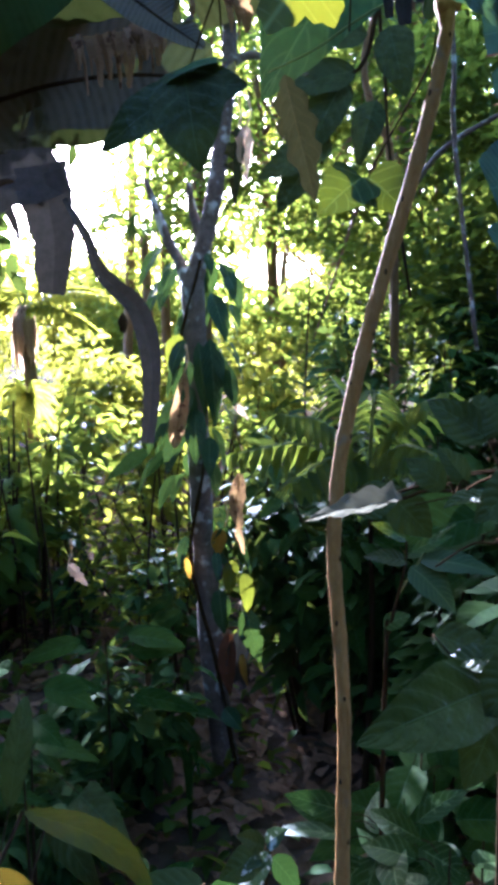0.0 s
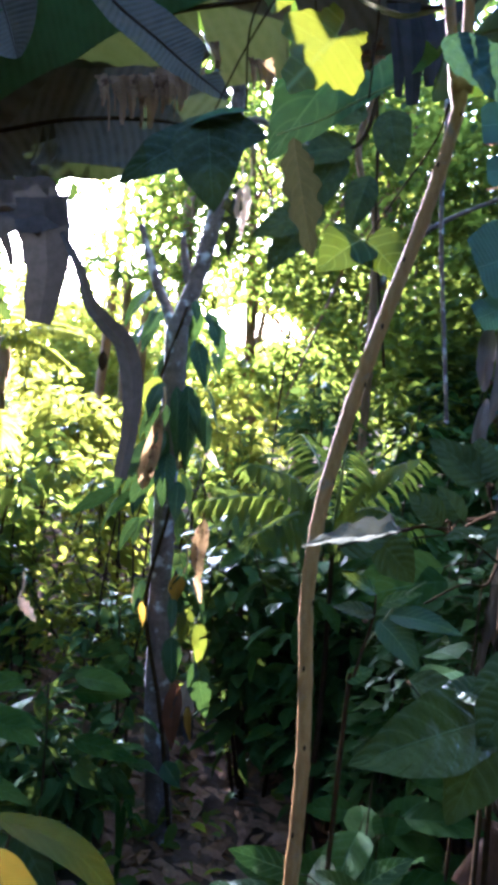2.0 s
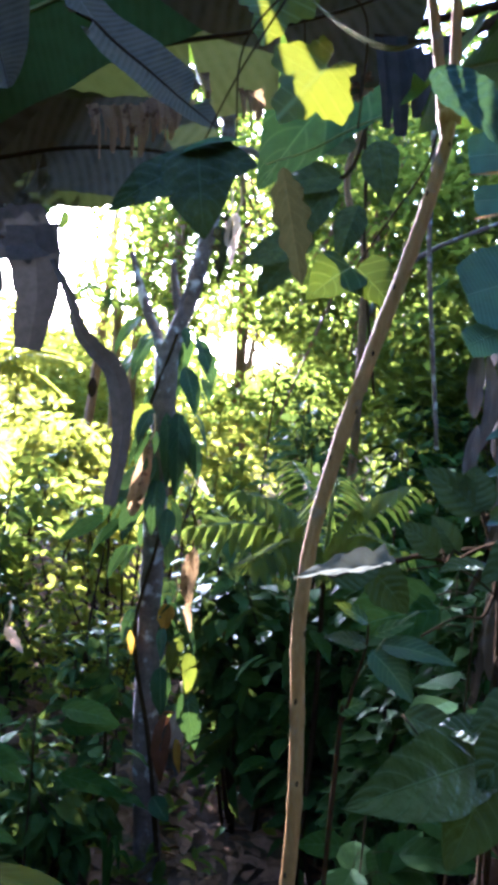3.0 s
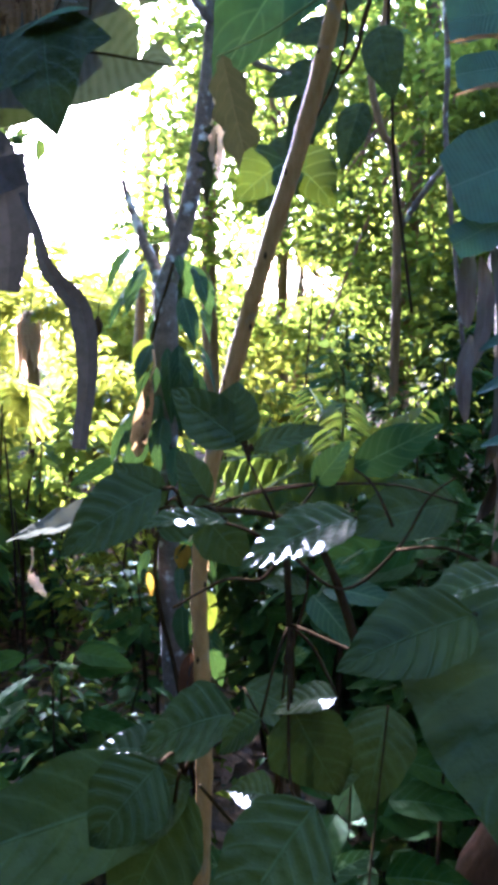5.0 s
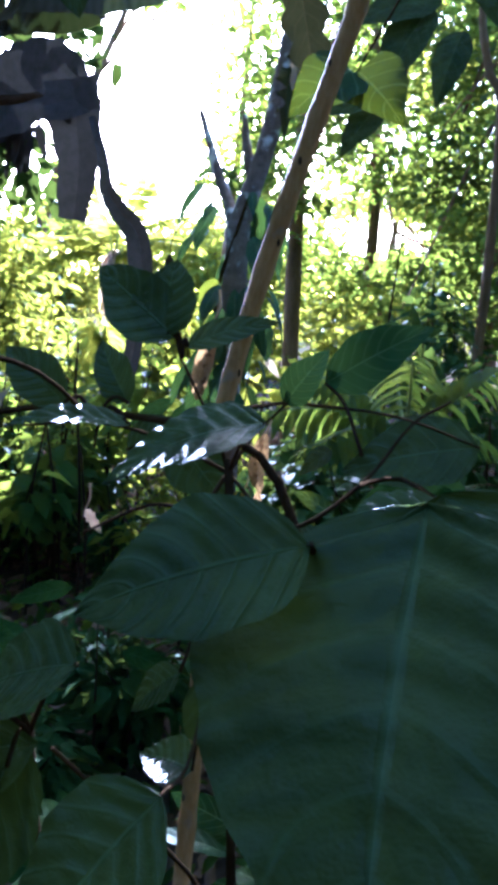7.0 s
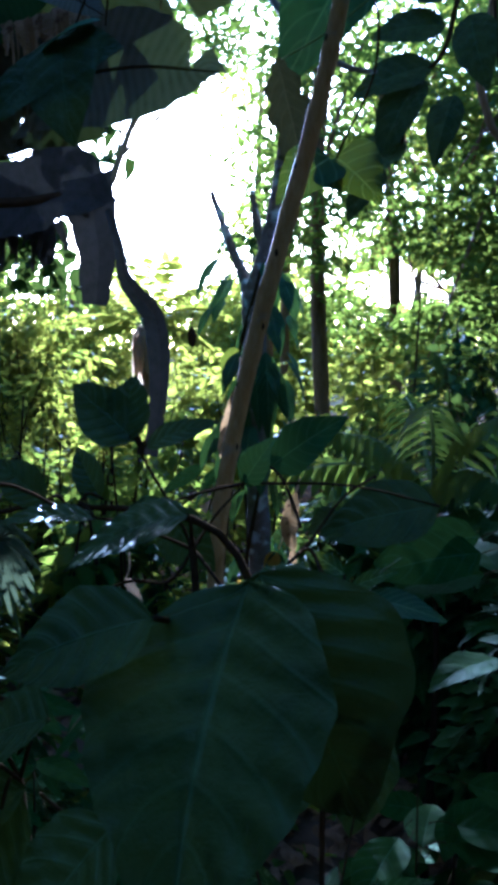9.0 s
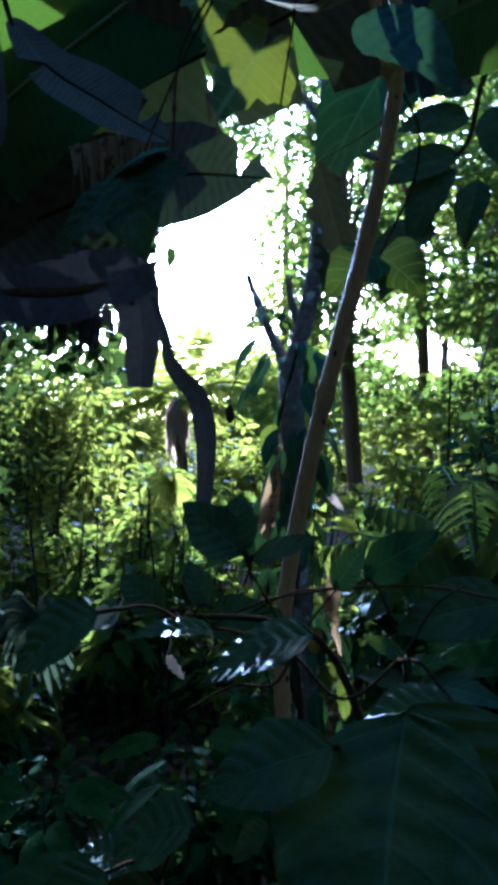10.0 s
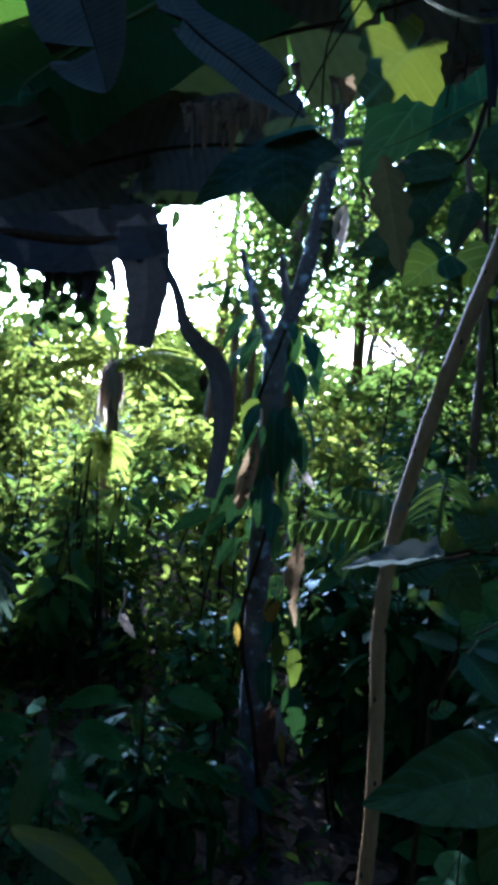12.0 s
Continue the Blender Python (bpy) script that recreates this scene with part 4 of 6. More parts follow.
# ---- the broad-leaved shrub that the camera passes ----
def build_broad_shrub():
    t = thing("broad_leaved_shrub", (0.51, 0.6, 0), "broad-leaved shrub with glossy dark green strongly veined leaves", "shrub")
    fork = (0.466, 0.58, 1.594)
    part("stem", tube("stem", [(0.53, 0.62, -0.06), (0.525, 0.61, 0.5), (0.5, 0.59, 1.1), (0.471, 0.575, 1.555), fork], [0.0045, 0.0035, 0.0026, 0.0019, 0.0015], M_TWIG, 8, 7, 0.06, 2), t)
    b1, b2, b3, b4 = (0.45, 0.56, 1.642), (0.48, 0.62, 1.621), (0.424, 0.54, 1.617), (0.439, 0.56, 1.581)
    part("branch", tube("branch", [fork, (0.463, 0.57, 1.612), b1], [0.001, 0.0008, 0.0006], M_TWIG, 6, 5), t)
    part("branch", tube("branch", [fork, (0.47, 0.6, 1.607), b2], [0.001, 0.0008, 0.0006], M_TWIG, 6, 5), t)
    part("branch", tube("branch", [fork, (0.445, 0.56, 1.609), b3, (0.399, 0.53, 1.614)], [0.001, 0.0008, 0.0007, 0.0005], M_TWIG, 6, 5), t)
    part("branch", tube("branch", [fork, (0.457, 0.57, 1.58), b4, (0.415, 0.55, 1.568)], [0.0012, 0.001, 0.0008, 0.0006], M_TWIG, 6, 5), t)
    part("branch", tube("branch", [fork, (0.497, 0.56, 1.581), (0.523, 0.57, 1.6), (0.538, 0.59, 1.622), (0.552, 0.6, 1.632)], [0.001, 0.0009, 0.0008, 0.0007, 0.0005], M_TWIG, 6, 5), t)
    low = (0.471, 0.575, 1.555)
    part("branch", tube("branch", [low, (0.523, 0.5, 1.574), (0.551, 0.42, 1.635)], [0.001, 0.0008, 0.0006], M_TWIG, 6, 5), t)
    part("branch", tube("branch", [low, (0.479, 0.52, 1.506), (0.494, 0.45, 1.54)], [0.001, 0.0008, 0.0006], M_TWIG, 6, 5), t)
    part("branch", tube("branch", [(0.512, 0.6, 1.25), (0.485, 0.54, 1.42), (0.448, 0.475, 1.526)], [0.0014, 0.001, 0.0007], M_TWIG, 6, 5), t)
    side = (0.443, 0.47, 1.534)
    part("stem", tube("stem", [(0.5, 0.56, -0.05), (0.48, 0.53, 0.6), side], [0.004, 0.003, 0.0013], M_TWIG, 6, 6, 0.05), t)
    face, flat = (-0.1, -0.9, 0.45), (-0.1, -0.5, 0.85)
    L = lambda a, b, w, f, **k: leaf_part(t, a, b, w, f, k.pop("m", M_BROAD), k.pop("o", "ovate"), ripple=k.pop("ripple", 0.03), **k)
    L((0.447, 0.56, 1.65), (0.408, 0.57, 1.675), 0.028, (-0.3, -0.8, 0.5), stalk_from=b1, seed=11, fold=0.1)
    L((0.442, 0.56, 1.65), (0.442, 0.57, 1.68), 0.03, face, stalk_from=b1, seed=12)
    L((0.452, 0.56, 1.647), (0.486, 0.57, 1.659), 0.014, (0, -0.8, 0.6), stalk_from=b1, seed=13)
    L((0.433, 0.55, 1.624), (0.415, 0.56, 1.646), 0.017, face, stalk_from=b3, seed=14)
    L((0.417, 0.53, 1.625), (0.392, 0.53, 1.643), 0.02, face, stalk_from=b3, seed=15)
    L((0.5, 0.6, 1.634), (0.543, 0.58, 1.662), 0.024, (0.1, -0.95, 0.3), m=M_DULL, label="green leaf with light shining through", seed=16, fold=0.1, stalk_from=(0.521, 0.58, 1.609))
    L((0.478, 0.62, 1.62), (0.497, 0.62, 1.647), 0.018, (0.1, -0.95, 0.3), m=M_DULL, seed=17, stalk_from=b2)
    L((0.504, 0.49, 1.634), (0.461, 0.477, 1.613), 0.038, (-0.14, -0.3, 1), ripple=0.045, ripples=8, seed=18, fold=0.1, cols=10, rows=64, label="glossy leaf with pale sunlit veins", stalk_from=fork)
    L((0.448, 0.52, 1.622), (0.412, 0.5, 1.62), 0.022, (-0.12, -0.24, 1), seed=19, ripple=0.07, ripples=7, rows=48, stalk_from=b3)
    L((0.445, 0.43, 1.654), (0.416, 0.42, 1.633), 0.024, (-0.3, -0.9, 0.5), seed=41, fold=0.2, ripple=0.04, stalk_from=b3)
    L((0.559, 0.47, 1.621), (0.528, 0.458, 1.611), 0.026, (-0.1, -0.3, 1), seed=20, ripple=0.07, ripples=7, rows=48, stalk_from=(0.523, 0.57, 1.6))
    L((0.536, 0.4, 1.633), (0.502, 0.39, 1.619), 0.024, (-0.05, -0.85, 0.75), seed=21, ripple=0.04, ripples=5, cols=8, rows=20, fold=0.1, stalk_from=(0.523, 0.5, 1.574))
    L((0.552, 0.418, 1.637), (0.553, 0.37, 1.579), 0.064, (-0.25, -1, 0.35), seed=22, ripple=0.05, ripples=8, cols=10, rows=64, fold=0.14)
    L((0.554, 0.42, 1.639), (0.58, 0.42, 1.581), 0.055, (0.1, -1, 0.35), seed=23, ripple=0.05, ripples=7, cols=10, rows=56)
    L((0.495, 0.45, 1.541), (0.463, 0.43, 1.489), 0.04, (-0.1, -0.75, 0.8), seed=24, ripple=0.05, cols=10, rows=56)
    L((0.498, 0.55, 1.531), (0.466, 0.55, 1.518), 0.024, (-0.12, -0.25, 1), ripple=0.05, seed=25, stalk_from=low)
    L((0.461, 0.55, 1.516), (0.44, 0.55, 1.493), 0.02, flat, seed=26, stalk_from=low)
    L((0.476, 0.55, 1.523), (0.501, 0.56, 1.473), 0.045, face, seed=27, stalk_from=low)
    L((0.469, 0.55, 1.473), (0.445, 0.55, 1.474), 0.026, (-0.12, -0.25, 1), ripple=0.05, seed=28, stalk_from=low)
    L((0.464, 0.46, 1.566), (0.428, 0.46, 1.547), 0.032, (-0.25, -0.6, 1), seed=29, ripple=0.05, ripples=7, rows=40, stalk_from=side)
    L((0.44, 0.46, 1.546), (0.411, 0.46, 1.545), 0.026, (-0.12, -0.25, 1), seed=30, ripple=0.05, ripples=7, rows=40, stalk_from=side)
    L((0.442, 0.46, 1.528), (0.421, 0.45, 1.519), 0.03, (-0.12, -0.3, 1), seed=31, ripple=0.05, ripples=7, rows=40, stalk_from=side)
    L((0.445, 0.43, 1.562), (0.425, 0.42, 1.537), 0.03, face, seed=32, stalk_from=side)
    L((0.571, 0.74, 1.589), (0.49, 0.74, 1.563), 0.05, (0, -0.9, 0.6), seed=33, stalk_from=b2)
    L((0.446, 0.47, 1.531), (0.363, 0.407, 1.525), 0.042, (-0.15, -1, 0.55), seed=34, ripple=0.03, rows=20)
    L((0.443, 0.47, 1.528), (0.422, 0.45, 1.477), 0.038, (0.1, -1, 0.45), seed=35, ripple=0.03)
    L((0.43, 0.68, 1.464), (0.497, 0.68, 1.433), 0.04, flat, seed=36, ripple=0.025, stalk_from=(0.5, 0.59, 1.4))
    L((0.478, 0.66, 1.419), (0.511, 0.66, 1.422), 0.028, face, seed=37)
    L((0.53, 0.74, 1.431), (0.518, 0.72, 1.356), 0.055, face, seed=38, stalk_from=(0.512, 0.6, 1.25))
    L((0.394, 0.7, 1.579), (0.429, 0.7, 1.543), 0.04, face, seed=39, stalk_from=b2)
    L((0.361, 0.7, 1.567), (0.408, 0.7, 1.585), 0.035, face, seed=40, stalk_from=b2)


build_broad_shrub()


# ---- low plants in front ----
def build_rosette(name, base, label, seed, count, length, width, material, height=0.0, lean=(0, 0), category="plant", group=""):
    g = rng_of(seed)
    t = thing(name, (base[0], base[1], 0), label, category, group)
    top = np.array([base[0] + lean[0], base[1] + lean[1], base[2]])
    part("stem", tube("stem", [(base[0], base[1], -0.04), (base[0] + lean[0] * 0.3, base[1] + lean[1] * 0.3, base[2] * 0.5), tuple(top - np.array([0, 0, 0.03]))], [0.006, 0.004, 0.0012], M_TWIG, 6, 5, 0.05), t)
    for k in range(count):
        a = k * 2.4 + g.uniform(-0.4, 0.4)
        z = top[2] - height * g.uniform(0, 1)
        ln = length * g.uniform(0.75, 1.2)
        b = np.array([top[0] + 0.02 * math.cos(a), top[1] + 0.02 * math.sin(a), z])
        out = np.array([math.cos(a), math.sin(a), g.uniform(-0.35, 0.25)])
        s = b + out * 0.3 * ln
        leaf_part(t, tuple(s), tuple(s + out * ln + np.array([0, 0, -0.15 * ln])), width * g.uniform(0.8, 1.15), (0.3 * math.cos(a) + g.normal() * 0.35, 0.3 * math.sin(a) - 0.75 + g.normal() * 0.35, 0.9), material, "ovate", seed=seed + k, stalk_from=tuple(b), cols=4, rows=10, ripple=0.015)
    return t


build_rosette("mottled_plant", (0.421, 1.035, 1.035), "low shrub with glossy leaves mottled in white", 61, 15, 0.1, 0.045, M_MOTTLED, 0.16)
build_rosette("mottled_plant", (0.562, 1.085, 0.999), "low shrub with glossy leaves mottled in white", 62, 14, 0.11, 0.045, M_MOTTLED, 0.18)
build_rosette("mottled_plant", (0.491, 0.935, 1.096), "low shrub with glossy leaves mottled in white", 63, 11, 0.09, 0.042, M_MOTTLED, 0.12)


def build_blotched_plant():
    t = thing("mottled_plant", (0.25, 0.96, 0), "small plant with white-blotched glossy leaves", "plant")
    top = (0.254, 0.955, 1.028)
    part("stem", tube("stem", [(0.25, 0.97, -0.04), (0.245, 0.965, 0.5), top], [0.005, 0.004, 0.0015], M_TWIG, 6, 6, 0.05), t)
    for k, (a, b, wd, m) in enumerate((((0.252, 0.95, 1.034), (0.217, 0.93, 1.062), 0.03, M_BROAD), ((0.254, 0.95, 1.036), (0.284, 0.94, 1.07), 0.028, M_BLOTCH), ((0.259, 0.95, 1.027), (0.218, 0.92, 0.966), 0.034, M_BLOTCH), ((0.25, 0.95, 1.02), (0.19, 0.94, 0.985), 0.045, M_BROAD), ((0.262, 0.95, 1.02), (0.3, 0.96, 0.96), 0.036, M_MOTTLED), ((0.24, 0.96, 0.98), (0.16, 0.95, 0.94), 0.04, M_MOTTLED))):
        leaf_part(t, a, b, wd, (0.1 * k - 0.2, -0.6, 0.8), m, "ovate", stalk_from=top, seed=k, ripple=0.03, fold=0.25)


build_blotched_plant()
def build_veined_plant():
    t = thing("veined_plant", (-0.38, 1.56, 0), "low plant with dull grey-green pale-veined leaves", "plant")
    top = (-0.373, 1.555, 0.735)
    part("stem", tube("stem", [(-0.38, 1.57, -0.04), (-0.385, 1.56, 0.4), top], [0.006, 0.005, 0.002], M_TWIG, 6, 6, 0.05), t)
    leaf_part(t, (-0.359, 1.55, 0.768), (-0.189, 1.52, 0.752), 0.052, (0.1, -0.5, 1), M_LOW, seed=205, stalk_from=top, ripple=0.03)
    leaf_part(t, (-0.389, 1.55, 0.765), (-0.502, 1.52, 0.723), 0.034, (0.1, -0.5, 1), M_LOW, seed=185, stalk_from=top, ripple=0.03)
    leaf_part(t, (-0.366, 1.55, 0.747), (-0.444, 1.52, 0.707), 0.032, (0.1, -0.5, 1), M_LOW, seed=200, stalk_from=top, ripple=0.03)
    leaf_part(t, (-0.523, 1.55, 0.627), (-0.672, 1.52, 0.572), 0.047, (0.1, -0.5, 1), M_LOW, seed=95, stalk_from=top, ripple=0.03)
    leaf_part(t, (-0.437, 1.55, 0.632), (-0.321, 1.52, 0.632), 0.036, (0.1, -0.5, 1), M_LOW, seed=150, stalk_from=top, ripple=0.03)
    leaf_part(t, (-0.343, 1.55, 0.748), (-0.274, 1.52, 0.707), 0.027, (0.1, -0.5, 1), M_LOW, seed=215, stalk_from=top, ripple=0.03)
    leaf_part(t, (-0.152, 1.3, 0.83), (-0.03, 1.25, 0.765), 0.08, (0.1, -0.8, 0.7), M_BROAD, "heart", "dark heart-shaped leaf", seed=3, stalk_from=top)


build_veined_plant()


def build_grass():
    t = thing("grass_tuft", (-0.15, 2.2, 0), "few arching grass blades at the foot of the tree", "grass")
    for k, line in enumerate(([(-0.15, 2.2, 0.0), (-0.16, 2.2, 0.3), (-0.18, 2.2, 0.371), (-0.254, 2.2, 0.344), (-0.321, 2.2, 0.281)], [(-0.15, 2.2, 0.0), (-0.145, 2.2, 0.3), (-0.139, 2.19, 0.375), (-0.12, 2.18, 0.347), (-0.109, 2.17, 0.289)], [(-0.15, 2.2, 0.0), (-0.14, 2.19, 0.26), (-0.1, 2.15, 0.36), (-0.06, 2.13, 0.33)])):
        part("blade", blade("blade", line, 0.02, (-0.1, -0.5, 1), M_LOW, "long", 0.3, 0.0, 3, 4, 24, 0, 0.0, k), t)


build_grass()
build_rosette("veined_plant", (-0.257, 1.285, 1.078), "low plant with glossy pale-veined leaves", 67, 9, 0.11, 0.055, M_LOW, 0.1)
build_rosette("veined_plant", (0.552, 1.585, 0.843), "low plant with glossy green leaves", 68, 12, 0.11, 0.055, M_LOW, 0.25)
build_rosette("veined_plant", (-0.072, 1.385, 0.573), "low plant with glossy pale-veined leaves", 69, 9, 0.1, 0.055, M_LOW, 0.06)
build_rosette("broad_plant", (0.501, 1.385, 1.03), "shade plant with broad dark green leaves", 70, 14, 0.17, 0.085, M_LOW, 0.35)
build_rosette("broad_plant", (0.647, 1.985, 0.663), "shade plant with broad dark green leaves", 71, 16, 0.17, 0.08, M_LOW, 0.5)
build_rosette("broad_plant", (0.654, 1.385, 1.422), "tall shade plant with broad dark green leaves", 72, 14, 0.15, 0.085, M_LOW, 0.35)
build_rosette("broad_plant", (-0.373, 2.085, 0.814), "shade plant with long grey-green leaves", 73, 9, 0.2, 0.07, M_LOW, 0.25)


def build_yellow_leaf_plant():
    t = thing("yellowing_plant", (0.2, 0.26, 0), "low plant with one large yellow leaf flecked with brown", "plant")
    s = (0.2, 0.26, 1.32)
    part("stem", tube("stem", [(0.2, 0.26, -0.05), (0.21, 0.27, 0.6), s], [0.009, 0.007, 0.005], M_TWIG, 7, 6), t)
    part("leaf", blade("leaf", [(0.236, 0.3, 1.534), (0.248, 0.298, 1.508), (0.257, 0.295, 1.472)], 0.024, (0.1, -1, 0.4), M_YELLOW, "ovate", 0.15, 0.02, 5, 8, 24, 0, 0.03, 3), t, "yellow withering leaf with brown flecks")
    part("stalk", tube("stalk", [s, (0.215, 0.29, 1.45), (0.236, 0.3, 1.534)], [0.0025, 0.0016, 0.001], M_TWIG, 6, 5), t)
    part("leaf", blade("leaf", [(0.185, 0.42, 1.464), (0.221, 0.42, 1.455), (0.246, 0.42, 1.438), (0.262, 0.415, 1.413)], 0.017, (0.3, -0.8, 0.7), M_TURN, "ovate", 0.25, 0.02, 5, 8, 24, 0, 0.03, 4), t, "green leaf turning yellow at its rim")
    part("stalk", tube("stalk", [s, (0.18, 0.35, 1.42), (0.185, 0.42, 1.464)], [0.0025, 0.0016, 0.001], M_TWIG, 6, 5), t)
    leaf_part(t, (0.186, 0.45, 1.442), (0.216, 0.45, 1.393), 0.02, (0.2, -0.9, 0.5), M_BROAD, "ovate", stalk_from=s, seed=5)
    leaf_part(t, (0.245, 0.6, 1.274), (0.172, 0.6, 1.252), 0.03, (0.0, -0.6, 0.9), M_BROAD, "ovate", stalk_from=s, seed=7, ripple=0.03)
    leaf_part(t, (-0.001, 0.75, 1.213), (0.01, 0.78, 1.325), 0.03, (0.3, -0.8, 0.3), M_BROAD, "long", stalk_from=s, seed=6)


build_yellow_leaf_plant()


# ---- banana plants ----
def banana_blade(parent, spine, width, facing, material, label="", fold=0.1, tears=6, ragged=0.0, seed=1, rows=30, outline="banana", ripple=0.004, rib=0.006, petiole=None):
    ob = part("leaf", blade("leaf", spine, width, facing, material, outline, fold, ripple, 14, 8, rows, tears, ragged, seed), parent, label)
    line = ([petiole] if petiole else []) + list(spine)
    part("midrib", tube("midrib", line, ([rib * 2.2] if petiole else []) + [rib, rib * 0.8, rib * 0.55, rib * 0.25], M_GREEN_STEM if material in (M_BANANA, M_LIME) else M_TWIG, 7, 6), parent)
    return ob


def sheath_strips(parent, path, radius, count, seed):
    """Dry sheath flaps that peel from a banana stem."""
    g = rng_of(seed)
    line = smooth_line(path, 12)
    for k in range(count):
        c = line[int(g.integers(3, len(line) - 3))]
        a = g.uniform(0, 2 * math.pi)
        out = np.array([math.cos(a), math.sin(a), 0])
        ln = g.uniform(0.12, 0.32)
        b = c + out * radius * 0.98
        spine = [tuple(b), tuple(b + out * 0.012 + np.array([g.normal() * 0.01, 0, -ln * 0.5])), tuple(b + out * g.uniform(0.0, 0.03) + np.array([g.normal() * 0.015, 0, -ln]))]
        part("dry_sheath", blade("dry_sheath", spine, g.uniform(0.05, 0.09), tuple(out), M_SHEATH, "long", -0.3, 0.03, 3, 4, 10, 0, 0.3, seed + k), parent)


def build_banana_right():
    t = thing("banana_plant", (0.96, 1.9, 0), "banana plant with peeling grey-brown sheaths and torn blue-green leaves", "banana plant")
    path = [(0.97, 1.92, -0.08), (0.95, 1.9, 0.4), (0.9, 1.86, 1.0), (0.86, 1.82, 1.5), (0.83, 1.8, 2.2), (0.8, 1.7, 2.9)]
    part("trunk", tube("trunk", path, [0.12, 0.1, 0.085, 0.075, 0.065, 0.05], M_SHEATH, 14, 8, 0.04, 4), t)
    sheath_strips(t, path[1:5], 0.08, 70, 7)
    top = (0.82, 1.76, 2.7)
    part("midrib", tube("midrib", [top, (0.86, 1.72, 2.45), (0.88, 1.7, 2.2), (0.88, 1.68, 1.95)], [0.014, 0.011, 0.008, 0.005], M_GREEN_STEM, 7, 6), t)
    for k, (a, b, c, wd) in enumerate((((0.88, 1.71, 2.43), (0.69, 1.7, 2.42), (0.605, 1.7, 2.405), 0.1), ((0.88, 1.7, 2.325), (0.689, 1.7, 2.307), (0.612, 1.7, 2.296), 0.105), ((0.88, 1.69, 2.22), (0.703, 1.69, 2.207), (0.632, 1.69, 2.199), 0.075), ((0.89, 1.68, 2.075), (0.743, 1.68, 2.035), (0.634, 1.68, 1.995), 0.2), ((0.88, 1.665, 1.97), (0.734, 1.655, 1.93), (0.642, 1.655, 1.885), 0.09))):
        part("leaf_strip", blade("leaf_strip", [a, b, c], wd, (-0.15, -1, 0.1 + 0.1 * k), M_TEAL, "panel", 0.06, 0.012, 4, 8, 24, 0, 0.05, 30 + k), t, "torn blue-green panel of a hanging banana leaf")
    for k, (a, b) in enumerate((((0.74, 1.66, 2.247), (0.608, 1.65, 2.24)), ((0.74, 1.66, 2.168), (0.628, 1.65, 2.15)))):
        part("dry_shred", blade("dry_shred", [a, tuple((np.array(a) + np.array(b)) / 2 + np.array([0, -0.005, 0.004])), b], 0.016, (0, -1, 0.3), M_DRY, "strip", 0.3, 0.05, 3, 4, 12, 0, 0.4, k), t, "orange-brown torn edge")
    for k, (a, b) in enumerate((((0.838, 1.66, 1.746), (0.7, 1.64, 1.69)), ((0.847, 1.66, 1.66), (0.7, 1.64, 1.61)), ((0.861, 1.66, 1.535), (0.715, 1.64, 1.51)))):
        part("leaf_strip", blade("leaf_strip", [a, tuple((np.array(a) + np.array(b)) / 2 + np.array([0, 0, 0.012])), b], 0.035, (0, -0.6, 1), M_TEAL, "long", 0.2, 0.0, 3, 4, 10, 0, 0.1, k), t)
    for k, (a, b, c, wd) in enumerate((((0.679, 1.7, 1.885), (0.676, 1.69, 1.81), (0.684, 1.7, 1.735), 0.04), ((0.72, 1.7, 1.89), (0.742, 1.68, 1.809), (0.754, 1.69, 1.69), 0.035), ((0.7, 1.7, 1.87), (0.712, 1.68, 1.77), (0.7, 1.7, 1.66), 0.035), ((0.78, 1.69, 1.88), (0.79, 1.67, 1.79), (0.775, 1.69, 1.7), 0.035), ((0.69, 1.69, 1.72), (0.675, 1.67, 1.64), (0.69, 1.69, 1.55), 0.035), ((0.74, 1.69, 1.68), (0.75, 1.67, 1.58), (0.735, 1.69, 1.46), 0.04))):
        part("dry_sheath", blade("dry_sheath", [a, b, c], wd, (0.1 * (k - 1.5), -1, 0.1), M_CLOTH, "long", 0.5, 0.05, 3, 6, 18, 0, 0.12, 50 + k), t, "pale grey dry sheath hanging limp")
    banana_blade(t, [(0.681, 1.335, 2.327), (0.605, 1.285, 2.305), (0.499, 1.235, 2.255), (0.451, 1.205, 2.22)], 0.22, (0, -0.5, -1), M_BANANA, "green leaf seen from below", 0.15, 3, 0.0, 5, 24, petiole=top)
    part("dead_shred", blade("dead_shred", [(0.387, 1.4, 2.383), (0.403, 1.395, 2.302), (0.412, 1.4, 2.226)], 0.03, (0.2, -1, 0.1), M_DEAD, "flap", 0.2, 0.03, 3, 4, 12, 0, 0.12, 3), t, "dead dark leaf shred hanging down")
    part("dead_shred", blade("dead_shred", [(0.412, 1.4, 2.385), (0.428, 1.395, 2.298), (0.438, 1.4, 2.214)], 0.045, (0.1, -1, 0.1), M_DEAD, "flap", 0.2, 0.03, 3, 4, 12, 0, 0.12, 4), t, "dead dark leaf shred hanging down")
    part("dead_shred", blade("dead_shred", [(0.444, 1.4, 2.368), (0.457, 1.395, 2.306), (0.463, 1.4, 2.247)], 0.035, (0, -1, 0.1), M_DEAD, "flap", 0.2, 0.03, 3, 4, 12, 0, 0.12, 5), t, "dead dark leaf shred hanging down")
    part("dead_shred", blade("dead_shred", [(0.471, 1.4, 2.36), (0.481, 1.395, 2.291), (0.486, 1.4, 2.225)], 0.03, (-0.1, -1, 0.1), M_DEAD, "flap", 0.2, 0.03, 3, 4, 12, 0, 0.12, 6), t, "dead dark leaf shred hanging down")
